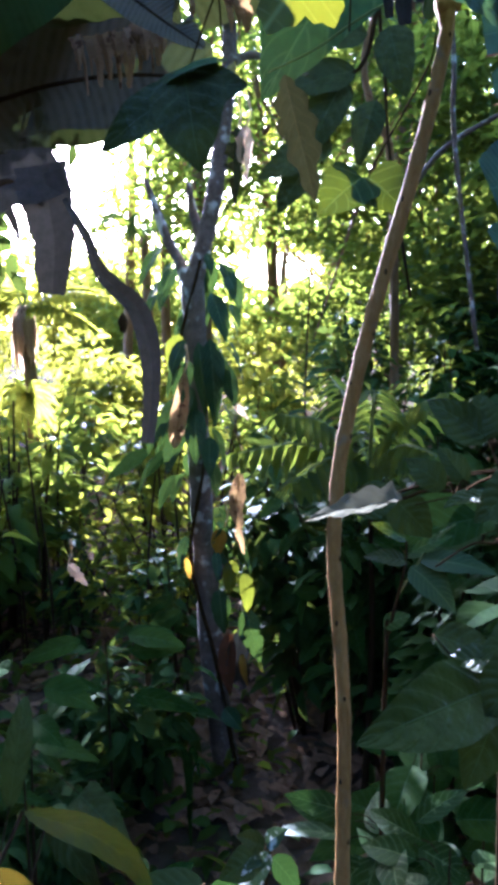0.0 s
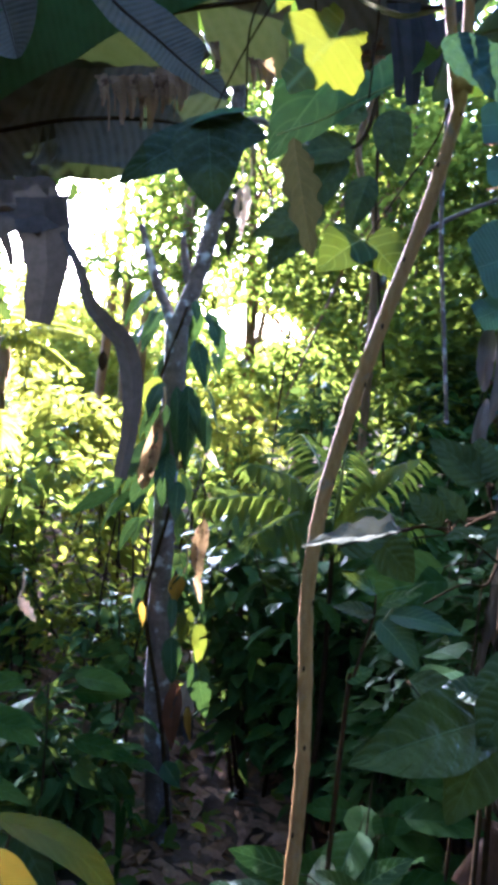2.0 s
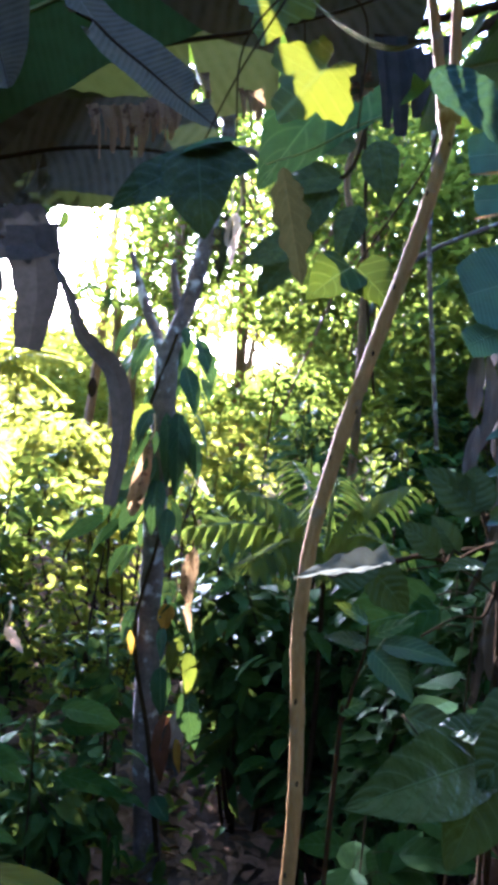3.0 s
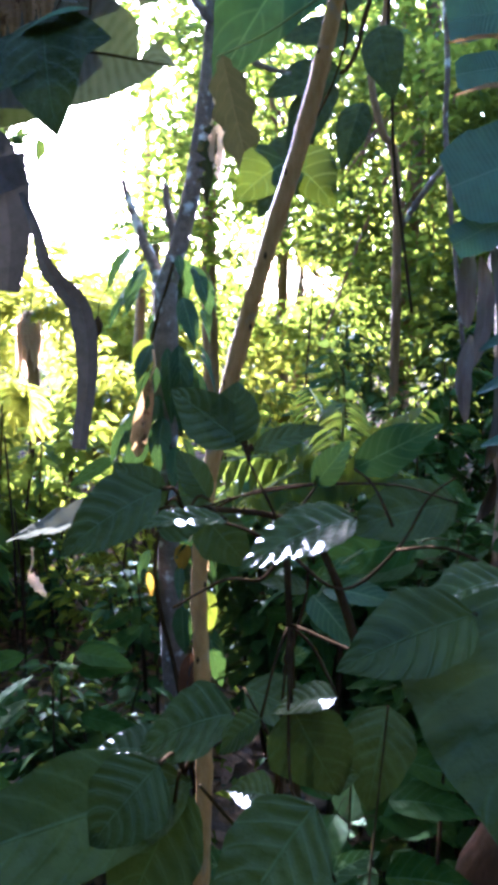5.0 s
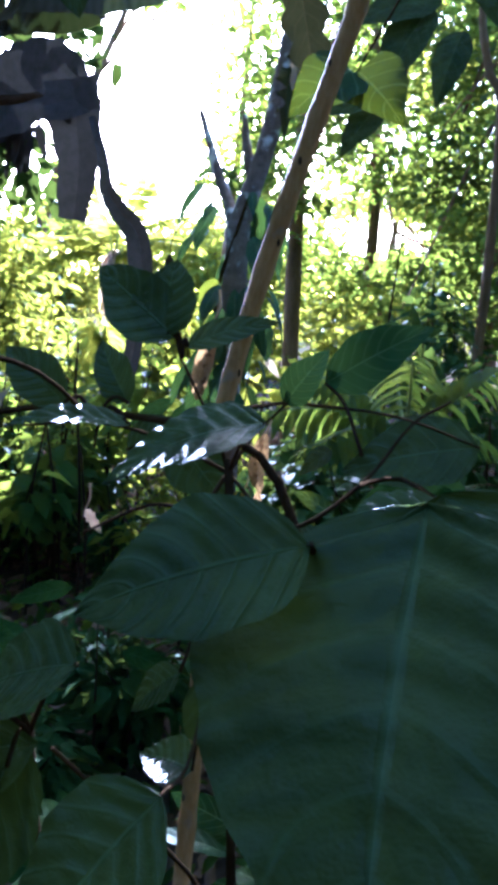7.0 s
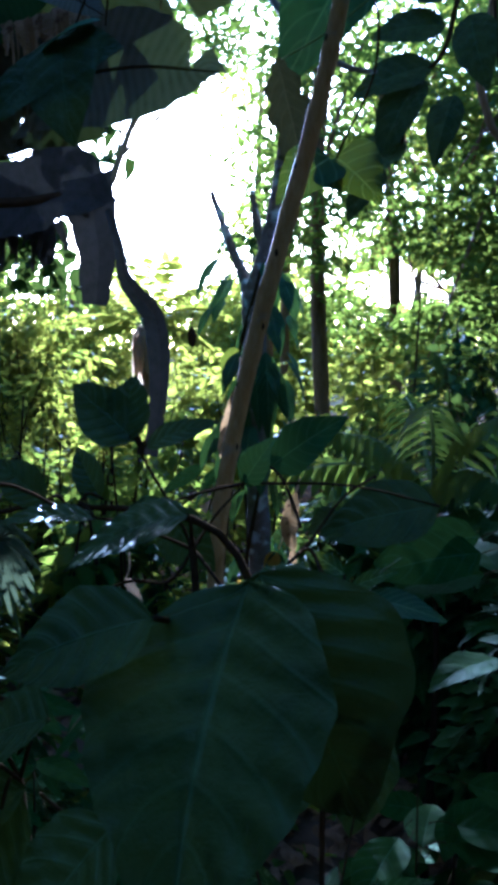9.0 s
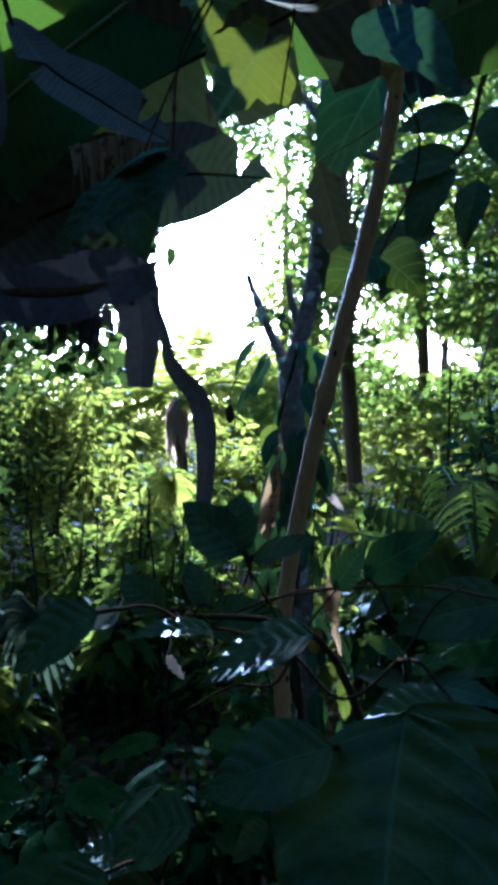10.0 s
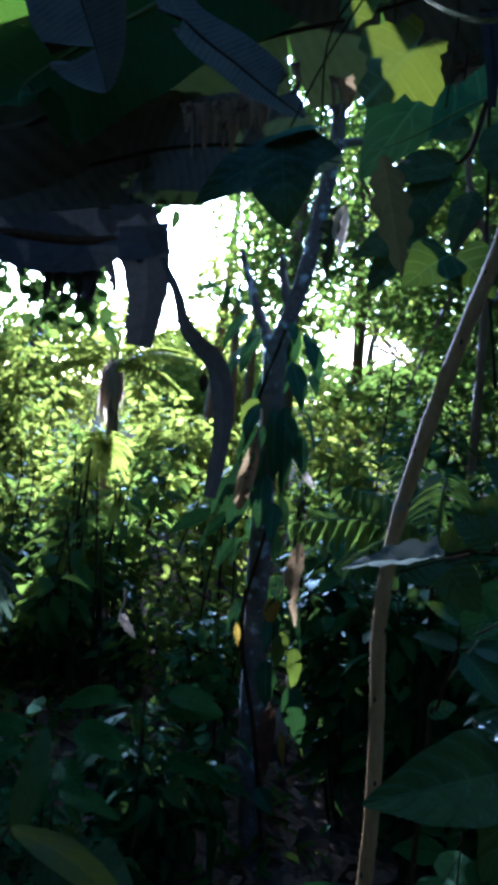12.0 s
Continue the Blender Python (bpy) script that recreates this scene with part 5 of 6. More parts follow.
    part("dead_shred", blade("dead_shred", [(0.496, 1.4, 2.392), (0.505, 1.395, 2.327), (0.508, 1.4, 2.266)], 0.04, (-0.2, -1, 0.1), M_DEAD, "flap", 0.2, 0.03, 3, 4, 12, 0, 0.12, 7), t, "dead dark leaf shred hanging down")
    part("dead_rib", tube("dead_rib", [top, (0.575, 1.5, 2.461), (0.466, 1.42, 2.39), (0.374, 1.4, 2.387)], [0.012, 0.009, 0.006, 0.003], M_TWIG, 6, 6, 0.05), t)
    banana_blade(t, [(0.367, 1.485, 2.426), (0.362, 1.485, 2.383), (0.362, 1.485, 2.342), (0.361, 1.485, 2.31)], 0.06, (0, -1, 0.2), M_DRY, "orange-brown dry shreds", 0.3, 6, 0.5, 9, 20, petiole=top)
    part("stump", tube("stump", [(0.66, 1.62, -0.05), (0.69, 1.61, 0.4), (0.835, 1.6, 0.764), (0.862, 1.6, 0.945), (0.884, 1.6, 1.119), (0.907, 1.62, 1.231)], [0.07, 0.066, 0.062, 0.06, 0.055, 0.04], M_STUMP, 12, 8, 0.1, 6), t)
    sheath_strips(t, [(0.69, 1.61, 0.4), (0.835, 1.6, 0.764), (0.862, 1.6, 0.945), (0.884, 1.6, 1.119)], 0.06, 6, 17)


build_banana_right()


def build_banana_left():
    t = thing("banana_plant", (-1.6, 0.5, 0), "tall banana plant whose wide leaves arch overhead against the light", "banana plant")
    top = (-1.5, 0.5, 2.5)
    part("trunk", tube("trunk", [(-1.6, 0.5, -0.1), (-1.58, 0.5, 0.8), (-1.54, 0.5, 1.7), top], [0.12, 0.105, 0.09, 0.06], M_SHEATH, 14, 7, 0.04, 5), t)
    up = (0.0, -0.75, -0.65)
    # the wide leaf that arches across, its tip to the lower side
    banana_blade(t, [(0.089, 1.36, 2.551), (-0.023, 1.34, 2.464), (-0.171, 1.32, 2.381), (-0.269, 1.3, 2.319), (-0.414, 1.3, 2.235), (-0.426, 1.3, 2.191)], 0.26, up, M_BANANA, "wide green leaf seen from below with sun in it", 0.12, 1, 0.0, 2, 36, petiole=(-0.2, 1.2, 2.85))
    banana_blade(t, [(-0.052, 1.015, 2.253), (0.008, 1.015, 2.179), (0.081, 1.015, 2.125), (0.129, 1.015, 2.09), (0.175, 1.015, 2.059)], 0.075, (0.35, -1, 0.35), M_BANANA_DARK, "dark folded leaf end with a blue sheen", 0.25, 2, 0.03, 3, 30, "long", 0.004, 0.003, (-0.1, 0.95, 2.6))
    banana_blade(t, [(-0.305, 1.1, 2.506), (-0.252, 1.1, 2.372), (-0.201, 1.1, 2.265), (-0.167, 1.1, 2.187), (-0.146, 1.1, 2.13)], 0.16, (-0.3, -1, 0.45), M_BANANA_DARK, "dark drooping leaf with a sunlit rim", 0.3, 1, 0.02, 4, 30, "long", 0.006, 0.0025, (-0.6, 0.9, 2.6))
    # the big shaded leaf with its dry fringe
    banana_blade(t, [(-0.918, 1.42, 2.139), (-0.433, 1.42, 2.222), (-0.056, 1.42, 2.348), (0.158, 1.42, 2.393), (0.335, 1.42, 2.445), (0.479, 1.42, 2.514)], 0.3, (0, -0.75, -0.6), M_BANANA_DARK, "broad leaf in shade with a withered torn edge", 0.12, 3, 0.02, 5, 40, petiole=top)
    banana_blade(t, [(-0.424, 1.6, 2.628), (-0.124, 1.58, 2.623), (0.103, 1.55, 2.57), (0.289, 1.52, 2.501), (0.442, 1.5, 2.411)], 0.34, (0, -0.75, -0.6), M_BANANA, "wide green leaf seen from below with sun in it", 0.1, 2, 0.0, 15, 36, petiole=(0.0, 1.5, 3.0))
    banana_blade(t, [(-0.839, 1.505, 2.128), (-0.436, 1.485, 2.139), (-0.193, 1.455, 2.172), (-0.007, 1.425, 2.168), (0.167, 1.385, 2.125)], 0.19, (0.1, -1, -0.1), M_BANANA_DARK, "dark leaf hanging in front of the sky", 0.12, 4, 0.05, 6, 40, petiole=top)
    banana_blade(t, [(-1.252, 1.585, 2.287), (-0.765, 1.585, 2.226), (-0.355, 1.535, 2.186), (-0.157, 1.485, 2.17), (0.016, 1.485, 2.156)], 0.24, (0.1, -1, 0.1), M_BANANA_DARK, "dark leaf hanging in front of the sky", 0.12, 4, 0.05, 7, 40, petiole=top)
    for k, (a, d) in enumerate((((-0.024, 1.12, 2.124), (-0.005, 1.1, 2.038)), ((-0.003, 1.12, 2.122), (0.014, 1.1, 2.048)), ((0.024, 1.12, 2.126), (0.042, 1.1, 2.044)), ((0.038, 1.12, 2.125), (0.055, 1.1, 2.045)), ((0.056, 1.12, 2.133), (0.071, 1.1, 2.067)), ((0.071, 1.12, 2.14), (0.088, 1.1, 2.062)), ((0.082, 1.12, 2.133), (0.096, 1.1, 2.071)), ((0.184, 1.12, 2.158), (0.195, 1.1, 2.107)), ((0.205, 1.12, 2.155), (0.215, 1.1, 2.105)), ((0.13, 1.12, 2.176), (0.142, 1.1, 2.122)), ((-0.014, 1.12, 2.122), (0.002, 1.1, 2.064)), ((0.011, 1.12, 2.123), (0.027, 1.1, 2.057)), ((0.047, 1.12, 2.129), (0.061, 1.1, 2.075)), ((0.064, 1.12, 2.137), (0.078, 1.1, 2.079)), ((-0.031, 1.12, 2.122), (-0.016, 1.1, 2.072)), ((0.194, 1.12, 2.156), (0.206, 1.1, 2.094)), ((0.09, 1.12, 2.138), (0.102, 1.1, 2.087)))):
        d = np.array(d)
        part("dry_shred", blade("dry_shred", [a, tuple((np.array(a) + d) / 2 + np.array([0.004, -0.004, 0])), tuple(d)], 0.009 + 0.005 * (k * 3 % 5), (0.2, -1, 0.1), M_DRY, "strip", 0.3, 0.05, 3, 4, 14, 0, 0.5, k), t, "orange-brown dry shred")


build_banana_left()


def build_dead_banana():
    t = thing("dead_banana_plant", (-2.1, 2.1, 0), "withered banana plant with dead brown leaves hanging limp", "banana plant")
    top = (-2.05, 2.1, 2.5)
    part("trunk", tube("trunk", [(-2.1, 2.1, -0.1), (-2.09, 2.1, 1.2), top], [0.1, 0.085, 0.05], M_SHEATH, 12, 8, 0.05, 6), t)
    arm = [(-1.254, 2.2, 2.199), (-0.919, 2.15, 2.141), (-0.723, 2.12, 2.123), (-0.59, 2.1, 2.124), (-0.511, 2.1, 2.067)]
    part("midrib", tube("midrib", [top] + arm, [0.02, 0.02, 0.018, 0.015, 0.012, 0.008], M_TWIG, 8, 6, 0.05), t)
    part("leaf", blade("leaf", arm[:3] + [(-0.573, 2.1, 2.149), (-0.432, 2.1, 2.104)], 0.24, (0.1, -1, 0.2), M_DEAD, "banana", 0.3, 0.02, 5, 6, 36, 0, 0.1, 3), t, "dead dark leaf bent over")
    part("leaf", blade("leaf", [(-0.507, 2.1, 2.173), (-0.491, 2.09, 2.074), (-0.478, 2.09, 1.958), (-0.491, 2.09, 1.818)], 0.165, (0.1, -1, 0.0), M_DEAD, "flap", 0.15, 0.02, 3, 6, 24, 0, 0.1, 4), t, "dead leaf end hanging straight down")
    part("leaf", blade("leaf", [(-0.437, 2.08, 2.075), (-0.333, 1.95, 1.96), (-0.27, 1.86, 1.869), (-0.209, 1.81, 1.814), (-0.144, 1.76, 1.767), (-0.1, 1.7, 1.681), (-0.086, 1.66, 1.583), (-0.092, 1.63, 1.467)], 0.052, (0.3, -1, 0.1), M_DEAD, "rope", 0.7, 0.01, 3, 6, 42, 0, 0.06, 6), t, "dead leaf twisted to a brown rope")
    g = rng_of(9)
    for k in range(16):
        f = g.uniform(0, 1)
        a = np.array((-1.136, 2.17, 2.065)) * (1 - f) + np.array((-0.613, 2.1, 2.063)) * f + np.array([0, g.uniform(-0.02, 0.02), g.uniform(-0.01, 0.02)])
        d = a + np.array([g.normal() * 0.02, 0, -g.uniform(0.05, 0.17)])
        part("shred", blade("shred", [tuple(a), tuple((a + d) / 2 + np.array([0.006, 0, 0])), tuple(d)], g.uniform(0.015, 0.045), (g.normal() * 0.4, -1, 0.1), M_DEAD, "flap", 0.2, 0.03, 3, 4, 10, 0, 0.25, 20 + k), t)
    part("leaf", blade("leaf", [(-1.091, 2.3, 2.258), (-0.911, 2.28, 2.185), (-0.791, 2.25, 2.081), (-0.742, 2.25, 1.96)], 0.14, (0.1, -1, 0.2), M_DEAD, "long", 0.2, 0.02, 3, 6, 24, 0, 0.06, 9), t, "dead dark leaf hanging limp")


build_dead_banana()


def build_hanging_climber():
    """Small dark leaves in clumps over and under the dead leaf."""
    g = rng_of(19)
    t = thing("hanging_climber", (-2.0, 2.3, 0), "dark small-leaved climber hung over the dead banana leaf", "vine")
    part("stem", tube("stem", [(-2.0, 2.3, -0.03), (-1.98, 2.3, 1.2), (-1.085, 2.35, 2.356), (-0.759, 2.32, 2.323), (-0.596, 2.3, 2.344)], [0.012, 0.01, 0.006, 0.004, 0.002], M_TWIG, 6, 8, 0.05), t)
    spots = []
    for c, r, k in (((-0.633, 2.3, 2.338), (0.11, 0.08, 0.07), 34), ((-0.837, 2.35, 2.015), (0.1, 0.1, 0.1), 36), ((-1.004, 2.35, 2.117), (0.12, 0.1, 0.14), 46), ((-1.407, 2.4, 2.104), (0.2, 0.12, 0.1), 50), ((-0.895, 2.35, 1.985), (0.09, 0.08, 0.08), 24)):
        spots.append(np.array(c) + np.clip(g.normal(size=(k, 3)), -1.4, 1.4) * np.array(r) * 0.75)
    p = np.concatenate(spots)
    n = len(p)
    part("foliage", leaf_cloud("foliage", p, random_ways(g, n, 0.5), g.normal(size=(n, 3)) + np.array([0, -0.6, 0.4]), g.uniform(0.05, 0.11, n), g.uniform(0.035, 0.07, n), M_DIM, True), t, kind="stuff")


build_hanging_climber()


def build_overhead_branch():
    t = thing("overhanging_branch", (0.232, 1.035, 2.364), "branch with broad leaves hanging into the view, one glowing lime", "branch")
    o, o2 = (0.262, 1.035, 2.267), (0.351, 0.985, 2.183)
    far = (0.75, 1.95, 3.1)
    part("twig", tube("twig", [far, (0.55, 1.4, 2.75), (0.232, 1.035, 2.364), o, (0.275, 1.035, 2.183)], [0.007, 0.005, 0.0025, 0.002, 0.0012], M_TWIG, 7, 6), t)
    part("twig", tube("twig", [o, (0.319, 1.005, 2.233), o2, (0.351, 0.925, 2.035)], [0.002, 0.0016, 0.0014, 0.0012], M_TWIG, 6, 6), t)
    part("twig", tube("twig", [o, (0.199, 1.015, 2.167), (0.207, 0.965, 2.024)], [0.002, 0.0016, 0.0012], M_TWIG, 6, 6), t)
    L = lambda a, b, w, f, m, o, **k: leaf_part(t, a, b, w, f, m, o, **k)
    part("leaf", palmate("leaf", (0.317, 1.0, 2.15), (0.251, 0.99, 2.067), (0.15, -1, 0.1), M_LIME, 5, 2), t, "lime-yellow lobed leaf glowing in the sun")
    part("leaf", palmate("leaf", (0.245, 1.035, 2.271), (0.218, 1.03, 2.179), (-0.2, -1, 0.1), M_LIME, 5, 3), t, "lime-yellow lobed leaf glowing in the sun")
    part("leaf", blade("leaf", [(0.273, 0.98, 2.212), (0.323, 0.98, 2.172), (0.379, 0.98, 2.15), (0.435, 0.98, 2.165)], 0.05, (-0.1, -0.35, 1), M_BROAD, "long", 0.2, 0.03, 5, 6, 20, 0, 0.08, 4), t, "glossy leaf flashing in the sun")
    dark = (0.16, 0.96, 2.0)
    L((0.172, 0.95, 1.994), (0.063, 0.94, 1.924), 0.062, (-0.1, -1, 0.25), M_BROAD, "ovate", seed=7, fold=0.08)
    L((0.163, 0.952, 2.018), (0.184, 0.935, 1.898), 0.095, (0.0, -1, 0.2), M_BROAD, "ovate", seed=6, fold=0.1)
    L((0.15, 0.955, 1.99), (0.24, 0.94, 1.99), 0.066, (0.1, -1, 0.25), M_BROAD, "ovate", seed=5, fold=0.08)
    # Added green sliver that imitates light along the dark leaf's upper edge.
    L((0.141, 0.945, 1.998), (0.216, 0.94, 2.018), 0.024, (0.0, -0.6, 0.8), M_BANANA, "long", label="narrow green strip standing in for the dark leaf's lit rim", seed=8)
    part("twig", tube("twig", [o, (0.2, 0.99, 2.12), dark], [0.0018, 0.0014, 0.0011], M_TWIG, 6, 6), t)
    part("leaf", blade("leaf", [(0.403, 1.75, 2.609), (0.326, 1.75, 2.472), (0.238, 1.75, 2.339), (0.155, 1.75, 2.207)], 0.283, (-0.2, -1, 0.2), M_DULL, "ovate", 0.1, 0.015, 6, 8, 24, 0, 0.03, 12), t, "broad dim green leaf hanging behind")
    part("stalk", tube("stalk", [(0.178, 1.68, 2.244), (0.276, 1.68, 2.284), (0.385, 1.68, 2.347), (0.583, 1.68, 2.433)], [0.0018, 0.0022, 0.0025, 0.0028], M_GREEN_STEM, 6, 5), t, "pale green leaf stalk")
    part("leaf", blade("leaf", [(0.435, 0.95, 2.12), (0.462, 0.94, 2.087), (0.491, 0.935, 2.06), (0.527, 0.94, 2.02)], 0.085, (0.3, -1, 0.45), M_PLEAT, "ovate", 0.25, 0.07, 7, 8, 40, 0, 0.0, 9), t, "pleated grey-green leaf with pale ridges")
    part("leaf", blade("leaf", [(0.228, 1.5, 2.18), (0.256, 1.5, 2.071), (0.288, 1.5, 1.95)], 0.085, (0, -1, 0.2), M_WITHER, "lobed", 0.35, 0.05, 5, 6, 18, 0, 0.08, 10), t, "olive leaf turning brown")


build_overhead_branch()


def build_dark_branch():
    t = thing("dark_branch", (0.95, 3.0, 3.3), "branch with large dark leaves behind the sapling", "branch")
    a = (0.395, 2.8, 2.645)
    part("twig", tube("twig", [(0.95, 3.1, 3.4), (0.5, 2.9, 2.979), a, (0.321, 2.8, 2.552), (0.241, 2.8, 2.292)], [0.014, 0.011, 0.008, 0.006, 0.004], M_TWIG, 7, 6), t)
    for k, (base, tip, w) in enumerate((((0.396, 2.8, 2.715), (0.152, 2.78, 2.697), 0.11), ((0.358, 2.8, 2.599), (0.095, 2.78, 2.518), 0.12), ((0.321, 2.8, 2.57), (0.187, 2.78, 2.295), 0.13), ((0.28, 2.8, 2.36), (0.011, 2.78, 2.242), 0.12), ((0.427, 2.8, 2.499), (0.371, 2.78, 2.27), 0.1), ((0.203, 2.8, 2.297), (0.085, 2.78, 2.119), 0.1), ((0.415, 2.8, 2.814), (0.221, 2.78, 2.829), 0.1), ((0.466, 2.8, 2.735), (0.532, 2.78, 2.493), 0.12))):
        leaf_part(t, base, tip, w * 1.25, (-0.2, -1, 0.3), M_BROAD, "ovate", stalk_from=a if k % 2 else (0.321, 2.8, 2.552), seed=k)


build_dark_branch()


# ---- palms ----
M_FAN = leaf_material("fan_leaf", (0.03, 0.048, 0.026), (0.055, 0.075, 0.045), (0.14, 0.16, 0.07), 0.5, 0.2, coat=0.12)


def build_fan_palm(c, size, material, label):
    c = np.array(c)
    t = thing("fan_palm", (c[0], c[1] + 0.1, 0), label, "palm")
    part("stalk", tube("stalk", [(c[0] + 0.05, c[1] + 0.12, -0.05), (c[0] + 0.02, c[1] + 0.06, c[2] * 0.6), tuple(c)], [0.007, 0.006, 0.004], M_GREEN_STEM, 6, 6), t)
    for k in range(22):
        a = radians(-150 + k * 300 / 21) + math.pi / 2
        d = np.array([math.sin(a + math.pi / 2) * 0.9, -0.25, math.cos(a + math.pi / 2) * 0.9])
        tip = c + d * size * (0.85 + 0.3 * ((k * 7) % 5) / 5) + np.array([0, -0.02, -0.02])
        bend = c + (tip - c) * 0.55 + np.array([0.02, -0.02, 0.02]) * size
        tip = tip + np.array([0.18, -0.05, -0.3]) * size
        part("leaflet", blade("leaflet", [tuple(c), tuple(bend), tuple(tip)], size * 0.13, (0, -1, 0.35), material, "long", 0.4, cols=2, rows=8), t)


build_fan_palm((-1.523, 2.9, 0.84), 0.27, M_FAN, "small fan palm with stiff pointed pale leaflets")
build_fan_palm((-2.037, 5.2, 1.234), 0.27, M_SUNNY, "young fan palm with yellow-green leaflets in the sun")


def build_frond(parent, base, tip, arch, count, leaflet, droop, material, seed, width=0.03, up=(0.0, 0.0, 1.0)):
    base, tip = np.array(base), np.array(tip)
    mid = (base + tip) / 2 + np.array([0, 0, arch])
    line = smooth_line([base, mid, tip], 10)
    ob = part("frond", tube("frond", [base, mid, tip], [0.008, 0.005, 0.002], M_GREEN_STEM, 6, 6), parent)
    g = rng_of(seed)
    way = tip - base
    way /= np.linalg.norm(way)
    side = np.cross(way, (0, 0, 1))
    side /= np.linalg.norm(side)
    pos, ways, lens = [], [], []
    for k in range(count):
        f = 0.12 + 0.88 * k / (count - 1)
        p = np.array([np.interp(f, np.linspace(0, 1, len(line)), line[:, c]) for c in range(3)])
        for s in (-1, 1):
            pos.append(p)
            ways.append(side * s + way * 0.55 + np.array([0, 0, -droop + g.normal() * 0.08]))
            lens.append(leaflet * (0.55 + 0.6 * math.sin(math.pi * min(1, f * 0.85 + 0.1))))
    n = len(pos)
    ups = np.tile(up, (n, 1)) + g.normal(size=(n, 3)) * 0.12
    for k in range(n):
        part("leaflet", leaf_cloud("leaflet", np.array(pos[k:k + 1]), np.array(ways[k:k + 1]), ups[k:k + 1], np.array(lens[k:k + 1]), np.full(1, width), material, True), ob)


def build_far_palm():
    c = np.array((-2.839, 6.9, 1.907))
    t = thing("palm_tree", (c[0], c[1], 0), "palm with a shaggy brown skirt under its sunlit crown", "palm")
    part("trunk", tube("trunk", [(c[0], c[1], -0.1), (c[0] + 0.05, c[1], c[2] * 0.5), tuple(c)], [0.07, 0.06, 0.06], M_BROWN_BARK, 10, 8, 0.08), t)
    g = rng_of(3)
    for k in range(40):
        a = k * 0.524 + g.uniform(-0.2, 0.2)
        b = c + np.array([0.04 * math.cos(a), 0.04 * math.sin(a), 0.04 - 0.012 * (k % 9)])
        ln = g.uniform(0.25, 0.62)
        part("dry_frond", blade("dry_frond", [tuple(b), tuple(b + np.array([0.06 * math.cos(a), 0.06 * math.sin(a), -0.4 * ln])), tuple(b + np.array([g.uniform(0.02, 0.11) * math.cos(a), 0.06 * math.sin(a), -ln]))], g.uniform(0.045, 0.09), (math.cos(a), math.sin(a), 0.2), M_SKIRT, "long", 0.3, 0.03, 4, 4, 10, 0, 0.2, k), t)
    for k, (dx, dy, dz) in enumerate(((-0.62, -0.2, 0.42), (-0.85, 0.1, 0.08), (-0.34, 0.2, 0.72), (0.3, -0.2, 0.7), (0.66, 0.15, 0.4), (0.9, -0.1, 0.1), (0.1, 0.5, 0.75), (-0.5, 0.6, 0.3), (0.5, 0.6, 0.2), (-0.7, -0.3, -0.2), (0.75, -0.25, -0.18))):
        build_frond(t, tuple(c), tuple(c + np.array([dx, dy, dz])), 0.1, 24, 0.24, 0.35, M_SUNNY, k, 0.042, (0.1, -0.9, 0.4))


build_far_palm()


def build_feather_palm():
    c = np.array((-2.03, 8.4, 2.758))
    t = thing("palm_tree", (c[0], c[1], 0), "slim palm with drooping feather leaves against the sky", "palm")
    part("trunk", tube("trunk", [(c[0] + 0.1, c[1], -0.1), (c[0] + 0.05, c[1], c[2] * 0.5), tuple(c)], [0.07, 0.055, 0.05], M_BROWN_BARK, 9, 8, 0.06), t)
    g = rng_of(23)
    for k in range(9):
        a = k * 0.7
        build_frond(t, tuple(c), tuple(c + np.array([math.cos(a) * 0.75, math.sin(a) * 0.75, g.uniform(-0.1, 0.3)])), 0.2, 16, 0.18, 0.7, M_DIM, k, 0.022)


build_feather_palm()


def build_pinnate():
    t = thing("pinnate_shrub", (0.413, 2.5, 1.161)[:2] + (0,), "shrub with feather-shaped drooping green leaves", "shrub")
    h = (0.421, 2.5, 1.242)
    part("stem", tube("stem", [h[:2] + (-0.05,), (h[0] + 0.02, h[1], h[2] * 0.5), h], [0.014, 0.011, 0.007], M_TWIG, 7, 6, 0.05), t)
    for k, tip in enumerate(((-0.011, 2.4, 1.312), (0.14, 2.3, 1.455), (0.427, 2.25, 1.534), (0.638, 2.3, 1.523), (0.62, 2.2, 1.344), (0.194, 2.15, 1.275), (0.275, 2.9, 1.53))):
        build_frond(t, h, tip, 0.06, 11, 0.13, 0.9, M_CROWN, k, 0.042)


build_pinnate()


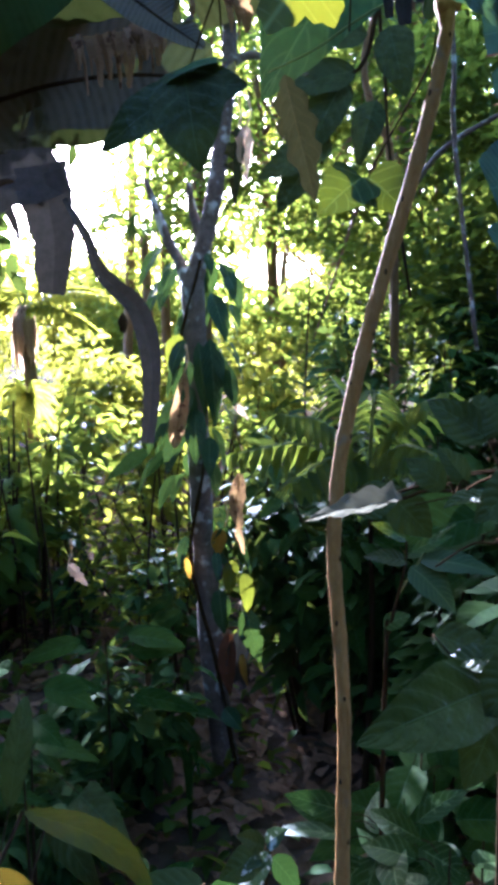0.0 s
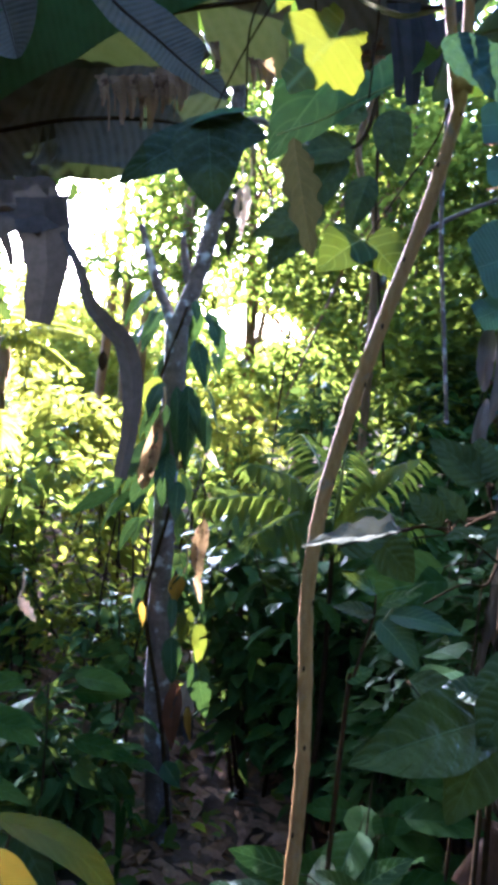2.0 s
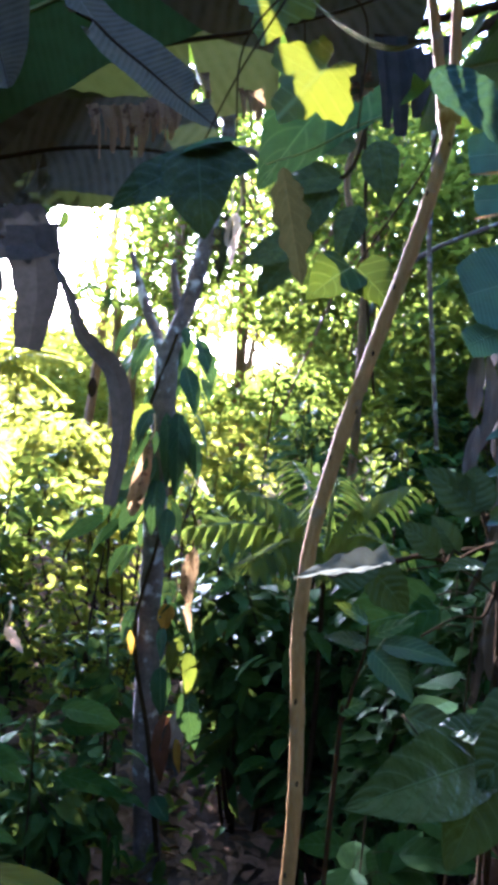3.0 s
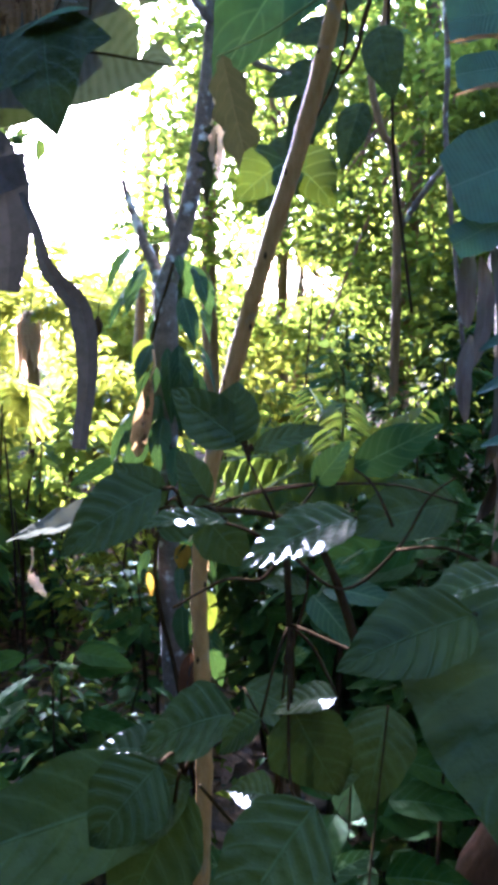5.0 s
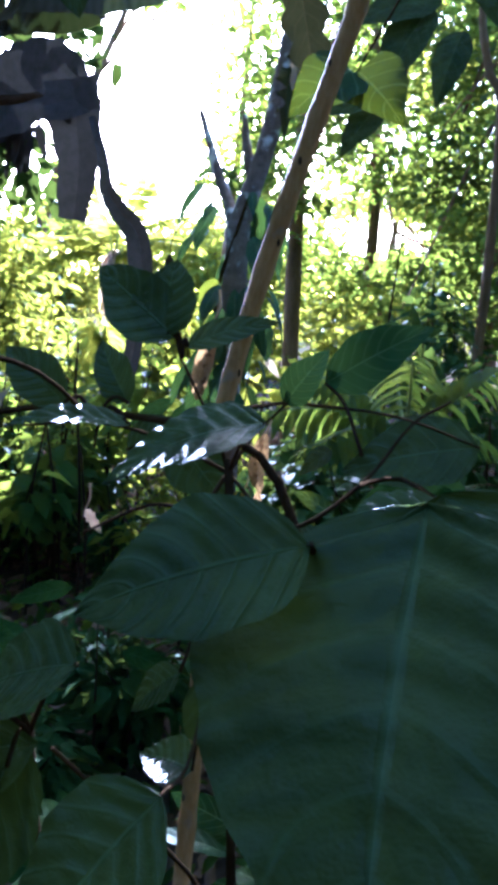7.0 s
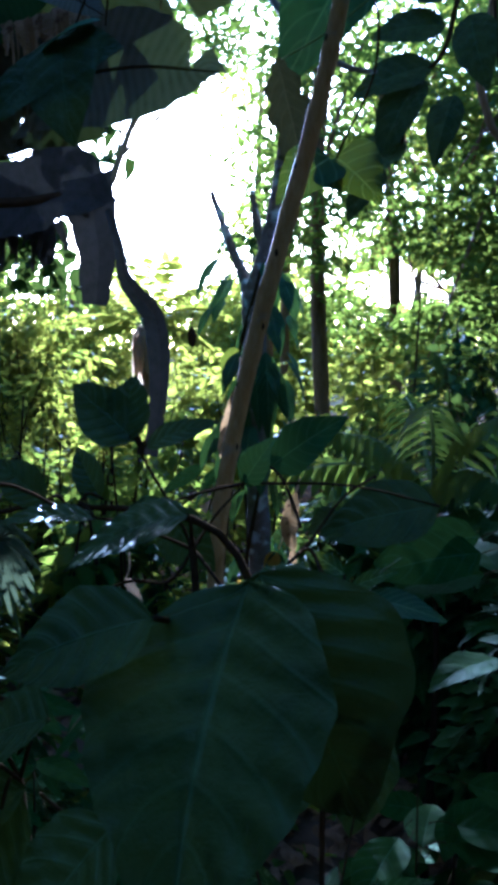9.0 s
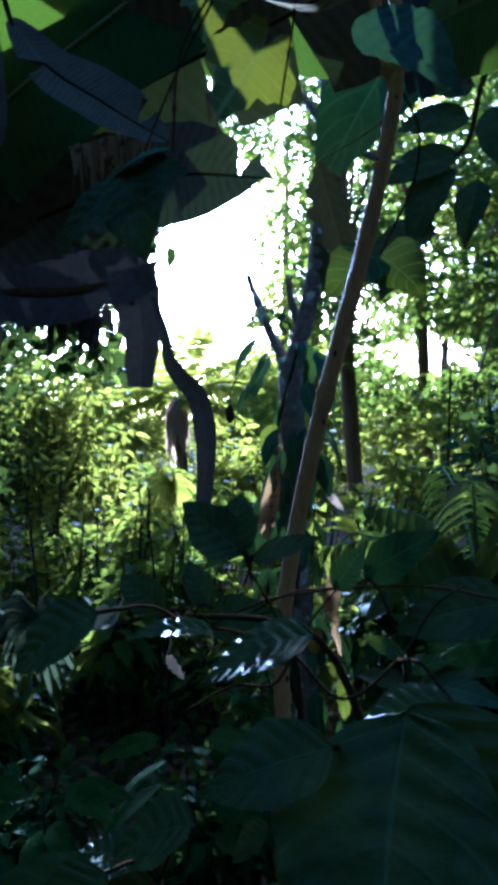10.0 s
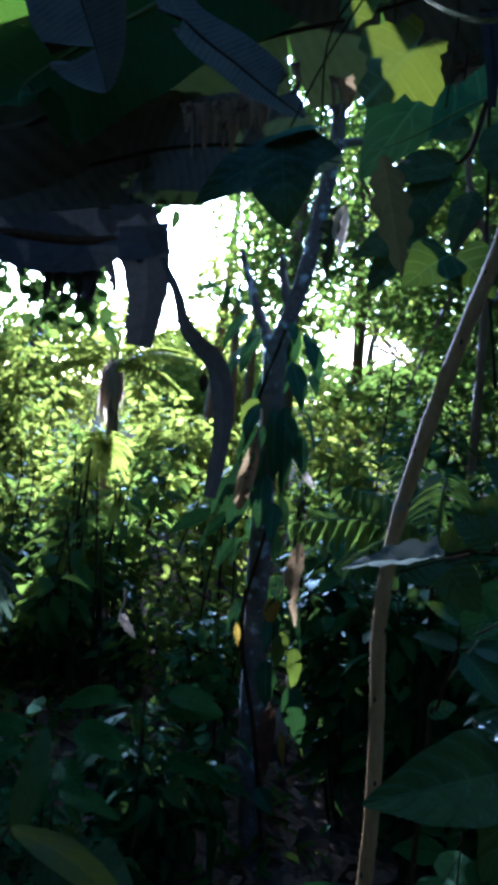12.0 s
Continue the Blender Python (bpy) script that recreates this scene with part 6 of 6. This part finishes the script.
# ---- thin stems standing in the undergrowth ----
STEMS = ((-1.699, 4.2, 1.5, 0.02), (-1.346, 4, 1.3, -0.03), (-1.419, 4.6, 1.4, 0.03), (-2.059, 4.8, 1.5, -0.02), (-0.098, 3.6, 1.3, 0.03), (-0.037, 3.7, 1.4, -0.12), (0.065, 3.9, 1.35, -0.1), (-1.424, 3.6, 1.2, 0.04), (-1.302, 3.7, 1.3, 0.05), (-2.621, 4.5, 1.6, 0.05), (-3.265, 4.7, 1.5, 0.02), (-3.277, 5, 1.6, 0.03), (-1.592, 3.9, 1.3, 0.02), (0.006, 5.5, 2.6, 0.03), (-0.275, 4.2, 1.2, 0), (-0.673, 3.9, 1.5, -0.03))


def build_thin_stems():
    g = rng_of(88)
    more = [(g.uniform(-2.5, -0.35), g.uniform(3.1, 4.6), g.uniform(0.95, 1.5), g.normal() * 0.05) for _ in range(20)]
    for k, (x, y, h, lean) in enumerate(list(STEMS) + more):
        t = thing("thin_stem", (x, y, 0), "thin bare upright stem in the undergrowth", "stem", "thin stems")
        part("stem", tube("stem", [(x, y, -0.05), (x + lean * 0.2, y, h * 0.45), (x + lean * 1.6, y, h * 0.86)], [0.011, 0.009, 0.006] if k < len(STEMS) else [0.008, 0.0065, 0.004], M_TWIG, 6, 6, 0.05, k, 6), t)


build_thin_stems()


def build_liana_tree():
    t = thing("slender_tree", (0.587, 5, 2.719)[:2] + (0,), "slender crooked dark tree with hanging lianas", "tree")
    b = (0.587, 5, 2.719)
    part("trunk", tube("trunk", [b[:2] + (-0.1,), (b[0] + 0.05, b[1], 1.2), b, (0.483, 5, 3.009), (0.404, 5, 3.338), (0.468, 5, 3.66), (0.484, 5, 4.124), (0.502, 5, 4.856)], [0.04, 0.032, 0.028, 0.025, 0.022, 0.02, 0.018, 0.012], M_BROWN_BARK, 9, 6, 0.06, 3), t)
    part("liana", tube("liana", [(0.517, 4.9, 4.651), (0.49, 4.9, 3.713), (0.532, 4.9, 3.244), (0.573, 4.9, 2.771), (0.721, 4.9, 1.897)], [0.012, 0.012, 0.011, 0.01, 0.01], M_TWIG, 6, 6, 0.05, 4), t)
    part("liana", tube("liana", [(0.687, 3, 2.939), (0.713, 3, 2.657), (0.725, 3, 2.394), (0.836, 3, 1.624)], [0.01, 0.01, 0.009, 0.008], M_BARK, 6, 6, 0.05, 5), t)
    part("limb", tube("limb", [(0.625, 5, 2.421), (0.868, 4.9, 2.765), (1.22, 4.8, 2.959), (1.651, 4.8, 3.144)], [0.022, 0.018, 0.014, 0.008], M_BARK, 7, 6, 0.05, 6), t)


build_liana_tree()
